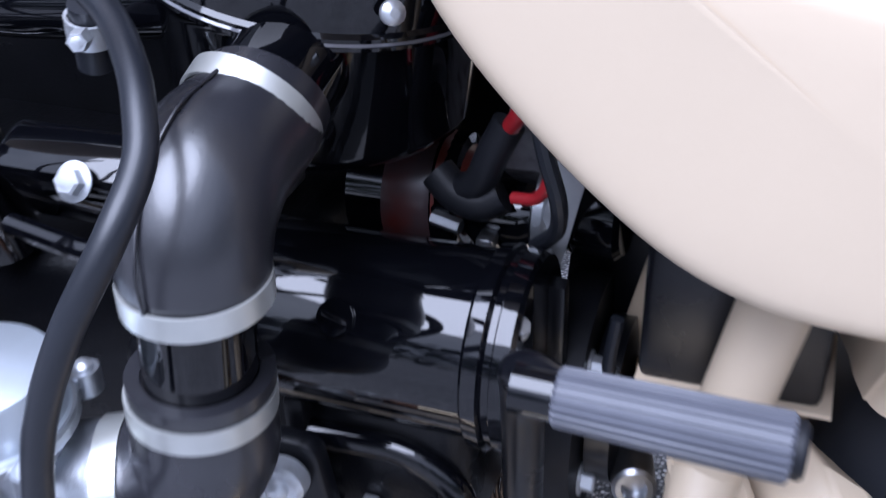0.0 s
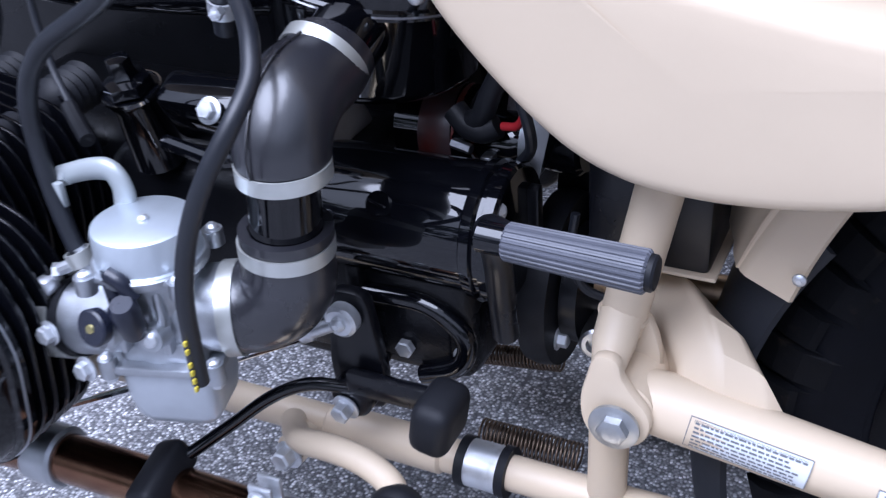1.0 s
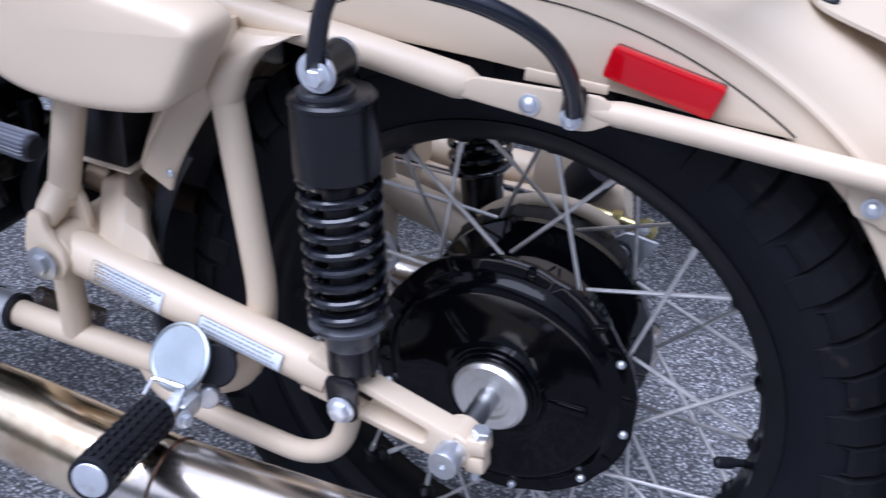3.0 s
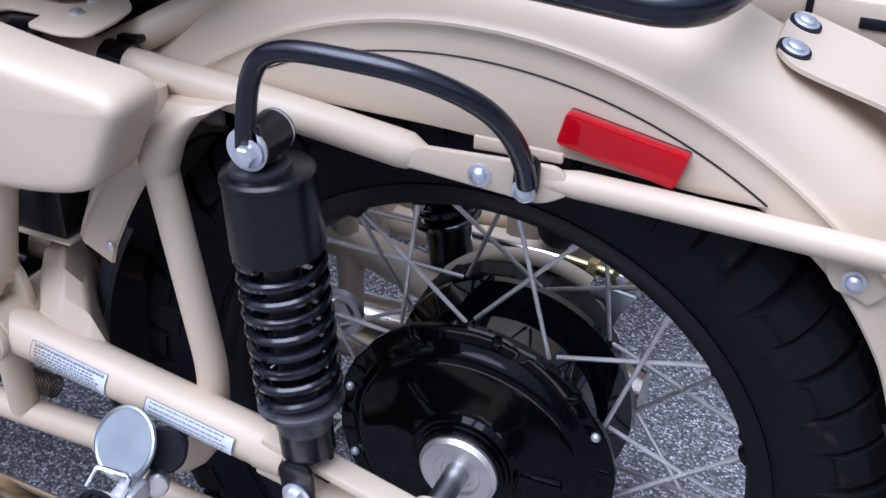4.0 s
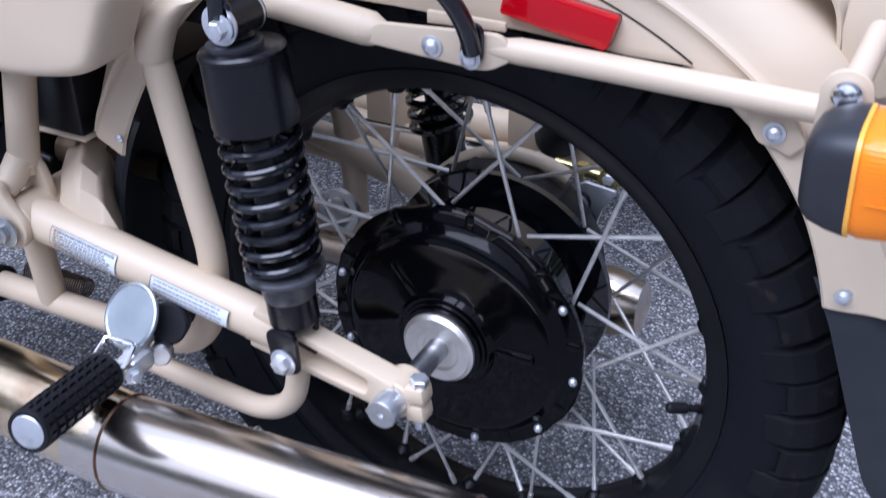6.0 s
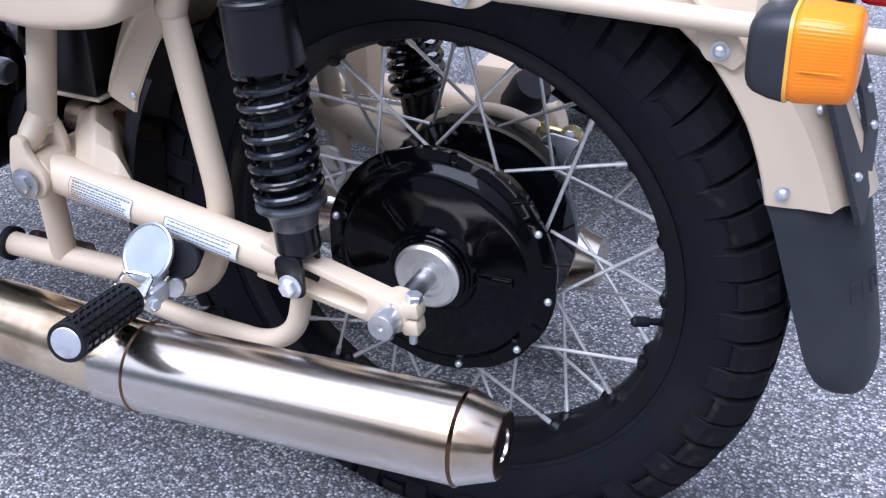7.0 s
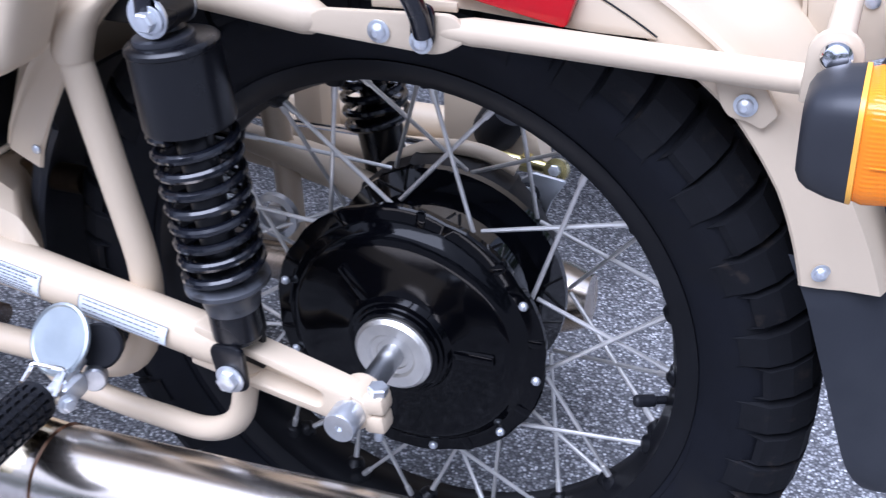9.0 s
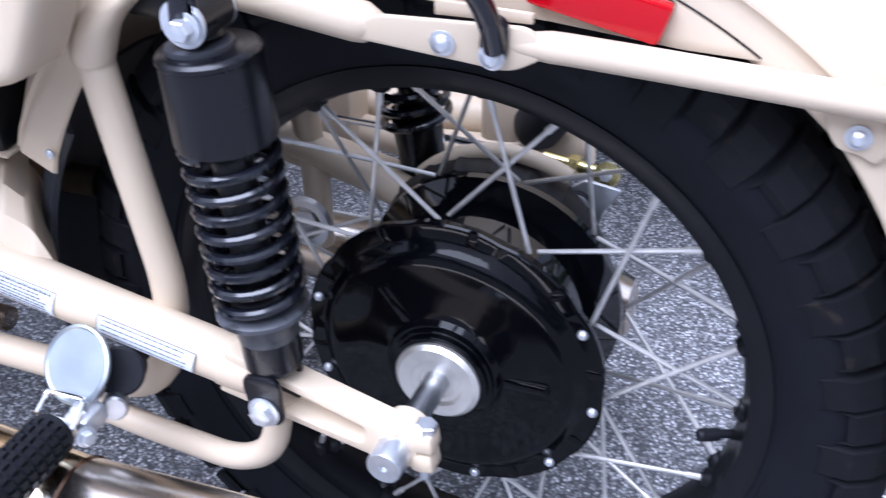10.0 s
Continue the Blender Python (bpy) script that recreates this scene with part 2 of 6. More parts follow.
def tube(points, r, seg=14, cut=0.02, bm=None, caps=True, squash=1.0, steps=6):
    """A round bar along a path; r is one radius or one for each given point."""
    P = bend(points, cut, steps) if cut else [Vector(p) for p in points]
    src = [Vector(p) for p in points]
    bm = bm or bmesh.new()
    acc = [0.0]
    for a, b in zip(src, src[1:]):
        acc.append(acc[-1] + (b - a).length)
    u = None
    rings, run = [], 0.0
    total = sum((b - a).length for a, b in zip(P, P[1:]))
    for i, p in enumerate(P):
        d = (P[min(i + 1, len(P) - 1)] - P[max(i - 1, 0)]).normalized()
        if u is None:
            u, _, _ = frame_of(d)
        u = (u - d * u.dot(d)).normalized()
        v = d.cross(u)
        if i:
            run += (p - P[i - 1]).length
        rr = r if isinstance(r, (int, float)) else float(np.interp(run / total * acc[-1], acc if len(r) == len(acc) else np.linspace(0, acc[-1], len(r)), r))
        rings.append([p + (u * math.cos(k) + v * math.sin(k) * squash) * rr for k in (2 * math.pi * s / seg for s in range(seg))])
    skin(bm, rings, caps=caps)
    return bm


def lathe(profile, at, d, seg=32, bm=None, caps=True, loop=False, wave=None):
    """Turns a profile of (along, radius) about the axis d through at."""
    bm = bm or bmesh.new()
    u, v, d = frame_of(d)
    at = Vector(at)
    rings = []
    for h, r in profile:
        rings.append([at + d * h + (u * math.cos(a) + v * math.sin(a)) * (r * (wave(a, h) if wave else 1)) for a in (2 * math.pi * s / seg for s in range(seg))])
    skin(bm, rings, caps=caps, loop=loop)
    return bm


def box(at, size, bevel=0.003, m=None, bm=None, seg=2):
    """A box with rounded edges, centred on at."""
    b = bmesh.new()
    bmesh.ops.create_cube(b, size=1, matrix=Matrix.Diagonal((*size, 1)))
    if bevel:
        bmesh.ops.bevel(b, geom=b.edges[:], offset=min(bevel, min(size) * 0.45), segments=seg, affect="EDGES", profile=0.5)
    bmesh.ops.transform(b, matrix=Matrix.Translation(at) @ (m or Matrix()), verts=b.verts)
    return join(bm, b) if bm else b


def join(bm, other):
    me = bpy.data.meshes.new("tmp")
    other.to_mesh(me)
    other.free()
    bm.from_mesh(me)
    bpy.data.meshes.remove(me)
    return bm


def plate(outline, origin, ex, ey, thick, bevel=0.002, bm=None, seg=2):
    """A sheet: an outline in the plane of ex and ey, given thickness along their normal."""
    ex, ey = Vector(ex).normalized(), Vector(ey).normalized()
    n = ex.cross(ey).normalized()
    o = Vector(origin)
    b = bmesh.new()
    lo = [b.verts.new(o + ex * x + ey * y) for x, y in outline]
    f = b.faces.new(lo)
    ext = bmesh.ops.extrude_face_region(b, geom=[f])
    bmesh.ops.translate(b, verts=[g for g in ext["geom"] if isinstance(g, bmesh.types.BMVert)], vec=n * thick)
    bmesh.ops.recalc_face_normals(b, faces=b.faces)
    if bevel:
        flat = [e for e in b.edges if len(e.link_faces) == 2 and e.calc_face_angle(0) > 0.7]
        bmesh.ops.bevel(b, geom=flat, offset=bevel, segments=seg, affect="EDGES", profile=0.5, clamp_overlap=True)
    return join(bm, b) if bm else b


def xz(outline, y, thick, bevel=0.002, bm=None):
    """A sheet that faces the side of the machine, from y inwards."""
    return plate([(x, z) for x, z in outline], (0, y, 0), (1, 0, 0), (0, 0, 1), -thick, bevel, bm)


def round_outline(points, cut, steps=5):
    """A closed outline with rounded corners."""
    P = [Vector((x, y, 0)) for x, y in points]
    n, out = len(P), []
    for i in range(n):
        a, b, c = P[i - 1], P[i], P[(i + 1) % n]
        k = min(cut, (a - b).length * 0.48, (c - b).length * 0.48)
        s, e = b + (a - b).normalized() * k, b + (c - b).normalized() * k
        for j in range(steps + 1):
            t = j / steps
            q = s * (1 - t) ** 2 + b * 2 * t * (1 - t) + e * t * t
            out.append((q.x, q.y))
    return out


def smooth_loop(points, steps=4):
    """A closed curve through points."""
    P = [Vector((x, y, 0)) for x, y in points]
    n, out = len(P), []
    for i in range(n):
        p0, p1, p2, p3 = P[i - 1], P[i], P[(i + 1) % n], P[(i + 2) % n]
        for j in range(steps):
            t = j / steps
            q = 0.5 * ((2 * p1) + (p2 - p0) * t + (2 * p0 - 5 * p1 + 4 * p2 - p3) * t * t + (3 * p1 - p0 - 3 * p2 + p3) * t ** 3)
            out.append((q.x, q.y))
    return out


def inset(ol, d):
    """A closed outline moved inwards by d."""
    P = [Vector((x, y)) for x, y in ol]
    n = len(P)
    area = sum(P[i].x * P[(i + 1) % n].y - P[(i + 1) % n].x * P[i].y for i in range(n))
    sgn = 1 if area > 0 else -1
    out = []
    for i in range(n):
        t = (P[(i + 1) % n] - P[i - 1]).normalized()
        out.append((P[i].x - t.y * d * sgn, P[i].y + t.x * d * sgn))
    return out


def curve(points, steps=6):
    """An open smooth path through points."""
    P = [Vector(p) for p in points]
    P = [P[0] * 2 - P[1]] + P + [P[-1] * 2 - P[-2]]
    out = []
    for p0, p1, p2, p3 in zip(P, P[1:], P[2:], P[3:]):
        for j in range(steps):
            t = j / steps
            out.append(0.5 * ((2 * p1) + (p2 - p0) * t + (2 * p0 - 5 * p1 + 4 * p2 - p3) * t * t + (3 * p1 - p0 - 3 * p2 + p3) * t ** 3))
    return out + [P[-2]]


def soft_tube(points, r, seg=12, bm=None):
    """A hose or cable."""
    return tube(curve(points), r, seg, 0, bm)


def hexhead(at, d, r=0.006, h=0.004, washer=True, bm=None, dome=False):
    """A bolt head with its washer, facing d."""
    d = Vector(d).normalized()
    bm = bm or bmesh.new()
    at = Vector(at)
    w = r * 0.25 if washer else 0
    if washer:
        lathe([(0, r * 1.38), (w * 0.8, r * 1.42), (w, r * 1.34)], at, d, 20, bm)
    if dome:
        lathe([(w, r), (w + h * 0.5, r * 0.95), (w + h * 0.8, r * 0.7), (w + h, r * 0.3)], at, d, 16, bm)
        lathe([(w + h * 0.99, r * 0.42), (w + h * 1.06, r * 0.40)], at, d, 6, bm)
    else:
        lathe([(w, r), (w + h * 0.85, r), (w + h, r * 0.82)], at, d, 6, bm)
        lathe([(w + h, r * 0.6), (w + h * 1.04, r * 0.3)], at, d, 12, bm)
    return bm


def letters(text, origin, ex, ey, height, width=None):
    """Words as thin flat mesh in the plane of ex and ey, starting at origin."""
    cu = bpy.data.curves.new("words", "FONT")
    cu.body, cu.size, cu.extrude = text, 1.0, 0.0
    ob = new("words", cu)
    me = bpy.data.meshes.new_from_object(ob.evaluated_get(bpy.context.evaluated_depsgraph_get()))
    bpy.data.objects.remove(ob)
    bm = bmesh.new()
    bm.from_mesh(me)
    bpy.data.meshes.remove(me)
    xs = [v.co.x for v in bm.verts]
    ys = [v.co.y for v in bm.verts]
    sy = height / (max(ys) - min(ys))
    sx = width / (max(xs) - min(xs)) if width else sy
    ex, ey, o = Vector(ex).normalized(), Vector(ey).normalized(), Vector(origin)
    for v in bm.verts:
        v.co = o + ex * ((v.co.x - min(xs)) * sx) + ey * ((v.co.y - min(ys)) * sy)
    return bm




# ---------------------------------------------------------------- ground and distance
def ground():
    bm = bmesh.new()
    bmesh.ops.create_grid(bm, x_segments=40, y_segments=40, size=300)
    bmesh.ops.translate(bm, verts=bm.verts, vec=(0, 0, -0.008))
    ob = part("ground", bm, ASPHALT)
    tagged(ob, "worn grey asphalt with pale stone chips", "asphalt", kind="structure")


def unseen_woods():
    """An uneven belt of trees, unseen, added to block low sky and darken reflections."""
    rng = random.Random(3)
    vs, fs = [], []
    for k in range(5200):
        a = rng.random() * 2 * math.pi
        r = rng.uniform(30, 39)
        top = 12.5 + 4.5 * noise.noise(Vector((math.cos(a) * 5, math.sin(a) * 5, 0.3)))
        c = Vector((r * math.cos(a), r * math.sin(a), 0.4 + (top - 0.4) * rng.random() ** 0.8))
        s = rng.uniform(0.5, 1.2)
        base = len(vs)
        for i in range(6):
            d = Vector((rng.gauss(0, 1), rng.gauss(0, 1), rng.gauss(0, 1))).normalized()
            vs.append(tuple(c + d * s * rng.uniform(0.7, 1.2)))
        for tri in ((0, 1, 2), (1, 2, 3), (2, 3, 4), (3, 4, 5), (4, 5, 0), (5, 0, 1), (0, 2, 4), (1, 3, 5)):
            fs.append(tuple(base + q for q in tri))
    me = bpy.data.meshes.new("unseen_woods")
    me.from_pydata(vs, [], fs)
    me.materials.append(FOLIAGE)
    tagged(new("unseen_woods", me), "unseen belt of dark green trees, added to block the low sky", "trees", kind="stuff")


ground()
unseen_woods()

# ---------------------------------------------------------------- the motorcycle
bike = tagged(new("motorcycle"), "tan motorcycle with black engine, chrome muffler and spoked wheel", "motorcycle")
bike.location = (0, 0.03, -0.008)
BASE = bike.matrix_basis.copy()


def top_part(name, bm, material, label="", parent=None):
    """A part straight under the motorcycle, given in world metres."""
    bmesh.ops.transform(bm, matrix=BASE.inverted(), verts=bm.verts)
    return part(name, bm, material, parent or bike, label)


def sub(name, bm, material, parent, label=""):
    bmesh.ops.transform(bm, matrix=BASE.inverted(), verts=bm.verts)
    return part(name, bm, material, parent, label)


def sbolt(at, d, parent, r=0.006, h=0.004, washer=True, material=None, dome=False, name="bolt", label=""):
    return sub(name, hexhead(at, d, r, h, washer, None, dome), material or ZINC, parent, label)


# wheel centre (axle) and mid-plane
ZC, YW = 0.335, 0.030
AXIS = (0, -1, 0)


def polar(a, r, y):
    return Vector((r * math.cos(radians(a)), y, ZC + r * math.sin(radians(a))))


def rear_wheel():
    C = (0, YW, ZC)
    rim_prof = [(-0.036, 0.2565), (-0.036, 0.246), (-0.031, 0.238), (-0.020, 0.2365), (-0.010, 0.231), (0.010, 0.231), (0.020, 0.2365), (0.031, 0.238), (0.036, 0.246), (0.036, 0.2565), (0.031, 0.2575), (0.028, 0.248), (0.0, 0.238), (-0.028, 0.248), (-0.031, 0.2575)]
    wheel = top_part("rear_wheel", lathe(rim_prof, C, AXIS, 96, loop=True, caps=False), RIM, "black painted steel rim of a spoked wheel")
    # tyre carcass
    prof = [(-0.030, 0.252), (-0.036, 0.2585), (-0.0375, 0.262), (-0.040, 0.262), (-0.0455, 0.272), (-0.0515, 0.288), (-0.0530, 0.298), (-0.0490, 0.312), (-0.043, 0.3205), (-0.036, 0.3295), (-0.028, 0.338), (-0.012, 0.3405), (0.012, 0.3405), (0.028, 0.338), (0.036, 0.3295), (0.043, 0.3205), (0.0490, 0.312), (0.0530, 0.298), (0.0515, 0.288), (0.0455, 0.272), (0.040, 0.262), (0.0375, 0.262), (0.036, 0.2585), (0.030, 0.252)]
    sub("tyre", lathe(prof, C, AXIS, 128, loop=True, caps=False), TYRE, wheel, "black road tyre with deep block tread")
    # tread: shoulder lugs, middle blocks in a zigzag, and ribs on the side wall
    vs, fs = [], []

    def block(a0, a1, y0, y1, r0, r1, skew=0.0):
        base = len(vs)
        for (r, s) in ((r0, 0.0), (r1, 0.12)):
            for (a, y) in ((a0 + (a1 - a0) * s, y0), (a1 - (a1 - a0) * s, y0), (a1 - (a1 - a0) * s, y1), (a0 + (a1 - a0) * s, y1)):
                aa = a + skew * (y - y0)
                vs.append(tuple(polar(aa, r, YW + y)))
        for q in ((0, 1, 5, 4), (1, 2, 6, 5), (2, 3, 7, 6), (3, 0, 4, 7), (4, 5, 6, 7)):
            fs.append(tuple(base + k for k in q))

    n = 60
    for k in range(n):
        a = 360 / n * k
        w = 360 / n
        j = 0.25 * math.sin(k * 2.4)
        for s in (-1, 1):
            off = 0 if s < 0 else w / 2
            # shoulder lug, in two steps that follow the curve
            base = len(vs)
            rows = [(0.0215, 0.3320, 0.3478), (0.036, 0.326, 0.3435), (0.0465, 0.312, 0.3310), (0.0525, 0.300, 0.3150), (0.0540, 0.288, 0.2935)]
            long_lug = k % 2 == 0
            jag = (0.004, -0.003, 0.002, -0.001)[k % 4]
            for i, (y, lo, hi) in enumerate(rows):
                if i == 0:
                    y += jag
                if i == 4 and not long_lug:
                    y, lo, hi = 0.0526, 0.304, 0.309
                out = 0.0022 if i in (3,) else (0.0012 if i == 2 else 0.0)
                for aa in (a + off + w * 0.03, a + off + w * 0.92):
                    lean = (y - 0.0225) * 40 * s
                    vs.append(tuple(polar(aa + lean + j, lo, YW + s * y)))
                    vs.append(tuple(polar(aa + lean + j + (0.35 if aa < a + off + w * 0.5 else -0.35), hi, YW + s * (y + out))))
            for i in range(4):
                p, q = base + 4 * i, base + 4 * (i + 1)
                fs += [(p + 1, p + 3, q + 3, q + 1), (p, p + 1, q + 1, q), (p + 3, p + 2, q + 2, q + 3)]
            fs.append((base, base + 2, base + 3, base + 1))
            block(a + off + w * 0.30, a + off + w * 1.08, s * 0.001, s * (0.0175 + jag), 0.336, 0.3485, 60 * s)
    me = bpy.data.meshes.new("tread")
    inv = BASE.inverted()
    me.from_pydata([tuple(inv @ Vector(v)) for v in vs], [], fs)
    me.materials.append(TREAD)
    tr = new("tread", me)
    tr.parent = wheel
    tagged(tr, "dusty rubber tread blocks", kind="stuff")
    # hub shell, its black cover and ring
    hub = [(-0.075, 0.030), (-0.074, 0.108), (-0.066, 0.118), (-0.058, 0.118), (-0.052, 0.098), (0.008, 0.098), (0.016, 0.116), (0.020, 0.1205), (0.028, 0.1205), (0.031, 0.119), (0.031, 0.030)]
    sub("hub", lathe(hub, C, AXIS, 64), GLOSS, wheel, "gloss black wheel hub")

    def scallop(a, h):
        return 1 - 0.014 * max(0.0, math.cos(10 * a)) ** 3

    cover = [(0.030, 0.05), (0.0305, 0.1290), (0.0370, 0.1300), (0.0385, 0.1285), (0.0380, 0.1175), (0.0395, 0.1140), (0.0450, 0.1085), (0.0478, 0.1050), (0.0488, 0.1010), (0.0491, 0.0960), (0.0498, 0.075), (0.0512, 0.056), (0.0530, 0.050), (0.0580, 0.0470), (0.0580, 0.03)]
    sub("hub_cover", lathe(cover, C, AXIS, 100, wave=lambda a, h: scallop(a, h) if h < 0.0386 else 1), HUB_BLACK, wheel, "gloss black domed hub cover with bolts round its edge")
    for a in (2, 128):
        d = Vector((math.cos(radians(a)), 0, math.sin(radians(a))))
        m = Matrix.Rotation(radians(-a), 4, "Y")
        sub("rib", box(Vector(C) + d * 0.068 + Vector((0, -0.0495, 0)), (0.040, 0.0075, 0.011), 0.0036, m), HUB_BLACK, wheel)
    # lugs cast into the flange between the bolts
    for k in range(10):
        a = 10 + 36 * k
        m = Matrix.Rotation(radians(-a), 4, "Y")
        sub("lug", box(polar(a, 0.1215, YW - 0.0345), (0.017, 0.010, 0.010), 0.0026, m), HUB_BLACK, wheel)
    for r, h in ((0.0440, 0.0615), (0.0405, 0.0650)):
        sub("seal_ring", lathe([(h - 0.006, r), (h - 0.001, r), (h, r - 0.0012), (h, r - 0.006)], C, AXIS, 48), HUB_BLACK, wheel)
    sub("bearing_ring", lathe([(0.060, 0.036), (0.0680, 0.036), (0.0695, 0.0345), (0.0700, 0.0335), (0.0715, 0.0325), (0.0715, 0.0225), (0.0695, 0.0205), (0.0690, 0.0200), (0.0690, 0.0150), (0.0680, 0.0145), (0.0680, 0.004)], C, AXIS, 56), CLEARSILVER, wheel, "machined aluminium ring round the axle")
    for a in (28, -8, -43, -79, 165, 201, 241):
        sbolt(polar(a, 0.1225, YW - 0.0382), AXIS, wheel, 0.0042, 0.0045, False, ZINC, True)
    # spokes: ten pairs a side
    for k in range(10):
        for s in (-1, 1):
            for side in (0, 1):
                ha = 25 + 36 * k + s * 2.2 + 18 * side
                ra = 25 + 36 * k + s * 25.5 + 18 * side
                y0 = (YW - 0.016 - 0.004 * s) if side == 0 else YW + 0.060
                p, q = polar(ha - s * 1.0, 0.122, y0), polar(ra, 0.2335, YW + (0.006 if side else -0.006))
                bm = tube([p, p + (q - p) * 0.5, q], 0.0020, 8, 0)
                e = (q - p).normalized()
                lathe([(-0.019, 0.0030), (-0.0035, 0.0030), (0, 0.0040), (0.002, 0.0040)], q, e, 8, bm)
                sub("spoke", bm, SPOKE, wheel)
                sub("nipple_seat", lathe([(-0.0070, 0.0045), (-0.0055, 0.0080), (0.003, 0.0120)], q, e, 12), RIM, wheel)
    # valve and its cap
    v = Vector((0.2285, YW, 0.299))
    d = (Vector((0, YW, ZC)) - v).normalized()
    d = (d + Vector((0, -0.65, 0))).normalized()
    sub("valve", lathe([(-0.004, 0.0040), (0.012, 0.0036), (0.013, 0.0055), (0.029, 0.0055), (0.031, 0.004)], v, d, 14), RUBBER, wheel, "black tyre valve with cap")
    # axle
    ax = top_part("axle", lathe([(-0.02, 0.0105), (0.125, 0.0105), (0.126, 0.010)], (0, YW, ZC), AXIS, 24), STEEL, "bare steel axle")
    sub("end_cap", lathe([(0.120, 0.0138), (0.1705, 0.0138), (0.1725, 0.0130), (0.1725, 0.0030), (0.170, 0.0028), (0.170, 0.0010)], (0, YW, ZC), AXIS, 32), ZINC, ax)


rear_wheel()


def frame_tubes():
    f = top_part("frame", tube([(-0.62, -0.055, 0.675), (-0.45, -0.058, 0.668), (-0.24, -0.060, 0.659), (-0.145, -0.060, 0.6525), (-0.045, -0.060, 0.642)], 0.0138, 18, 0.05), TAN, "tan painted tubular frame")
    # flattened joint and thin rear rail
    sub("rail_joint", lathe([(-0.002, 0.0138), (0.006, 0.0132), (0.014, 0.009), (0.024, 0.004)], (-0.045, -0.060, 0.642), (1, -0.02, -0.02), 18), TAN, f)
    sub("rail_joint", xz(round_outline([(-0.045, 0.634), (-0.032, 0.652), (0.075, 0.659), (0.085, 0.642), (0.062, 0.628), (0.03, 0.630)], 0.010), -0.0705, 0.006), TAN, f)
    rear = tube([(0.055, -0.064, 0.6445), (0.085, -0.063, 0.6465), (0.145, -0.060, 0.6445), (0.262, -0.056, 0.6405), (0.36, -0.052, 0.638), (0.47, -0.05, 0.636)], [0.006, 0.0098, 0.0098, 0.0098, 0.0098, 0.0098], 16, 0.02)
    sub("rear_rail", rear, TAN, f)
    sub("down_tube", tube([(-0.376, -0.10, 0.64), (-0.393, -0.10, 0.555), (-0.413, -0.103, 0.455)], 0.0150, 18, 0.02), TAN, f)
    sub("weld_ring", lathe([(-0.002, 0.0155), (0.0, 0.0168), (0.002, 0.0155)], (-0.4110, -0.103, 0.466), (0.2, 0, 1), 24), TAN, f)
    sub("down_tube", tube([(-0.416, -0.108, 0.42), (-0.420, -0.100, 0.30)], 0.0142, 18, 0), TAN, f)
    # lower tube that turns up behind the swing arm into the strut
    sub("lower_tube", tube([(-1.25, -0.10, 0.295), (-0.95, -0.10, 0.293), (-0.60, -0.10, 0.297), (-0.40, -0.10, 0.296), (-0.232, -0.092, 0.292), (-0.203, -0.087, 0.385), (-0.236, -0.092, 0.61), (-0.242, -0.085, 0.66)], 0.0138, 18, 0.05), TAN, f)
    sub("sleeve", lathe([(-0.05, 0.0142), (-0.048, 0.0165), (0.05, 0.0165), (0.052, 0.0142)], (-0.60, -0.10, 0.297), (1, 0, 0), 20), TAN, f)
    # gusset from strut to rail
    g = bmesh.new()
    skin(g, [[Vector((cx + rx * math.cos(t), cy + ry * math.sin(t), z + lift * math.cos(t))) for t in (2 * math.pi * i / 24 for i in range(24))] for z, cx, cy, rx, ry, lift in ((0.596, -0.2345, -0.092, 0.0150, 0.0150, 0), (0.604, -0.2335, -0.092, 0.0165, 0.0160, 0), (0.620, -0.2300, -0.090, 0.0190, 0.0170, 0.003), (0.634, -0.2240, -0.086, 0.0240, 0.0175, 0.005), (0.644, -0.2170, -0.080, 0.0310, 0.0170, 0.006), (0.652, -0.2110, -0.072, 0.0380, 0.0150, 0.004))])
    sub("gusset", g, TAN, f)
    # loop that carries the passenger rest
    sub("loop_tube", tube([(-0.335, -0.099, 0.292), (-0.318, -0.098, 0.262), (-0.255, -0.098, 0.253), (-0.15, -0.108, 0.258), (-0.112, -0.112, 0.285), (-0.098, -0.112, 0.35)], 0.0112, 16, 0.03), TAN, f)
    # upper tube that climbs to the rear seat
    sub("seat_tube", tube([(-0.32, -0.05, 0.655), (-0.24, -0.01, 0.70), (-0.10, 0.06, 0.79)], 0.0138, 16, 0.03), TAN, f)
    # rider's foot rest arm
    sub("foot_rest_arm", soft_tube([(-0.672, -0.120, 0.308), (-0.648, -0.146, 0.318), (-0.612, -0.154, 0.326), (-0.585, -0.158, 0.326), (-0.560, -0.166, 0.321), (-0.546, -0.182, 0.316)], 0.0105, 14), TAN, f)
    sub("boss", lathe([(-0.012, 0.013), (0.010, 0.013), (0.012, 0.011)], (-0.656, -0.138, 0.305), (0, -1, 0.1), 20), TAN, f)
    sbolt((-0.657, -0.150, 0.303), (-0.1, -1, 0.1), f, 0.0085, 0.012, True)
    # clamp band on the lower tube
    sub("clamp_band", lathe([(-0.013, 0.0165), (-0.013, 0.0185), (0.013, 0.0185), (0.013, 0.0165)], (-0.514, -0.10, 0.296), (1, 0, 0), 28, loop=True, caps=False), ZINC, f, "bright metal clamp band on the tube")
    for s in (-1, 1):
        sub("clamp_rubber", lathe([(-0.0035, 0.0140), (-0.0035, 0.0200), (0.0035, 0.0200), (0.0035, 0.0140)], (-0.514 + s * 0.0165, -0.10, 0.296), (1, 0, 0), 28, loop=True, caps=False), RUBBER, f)
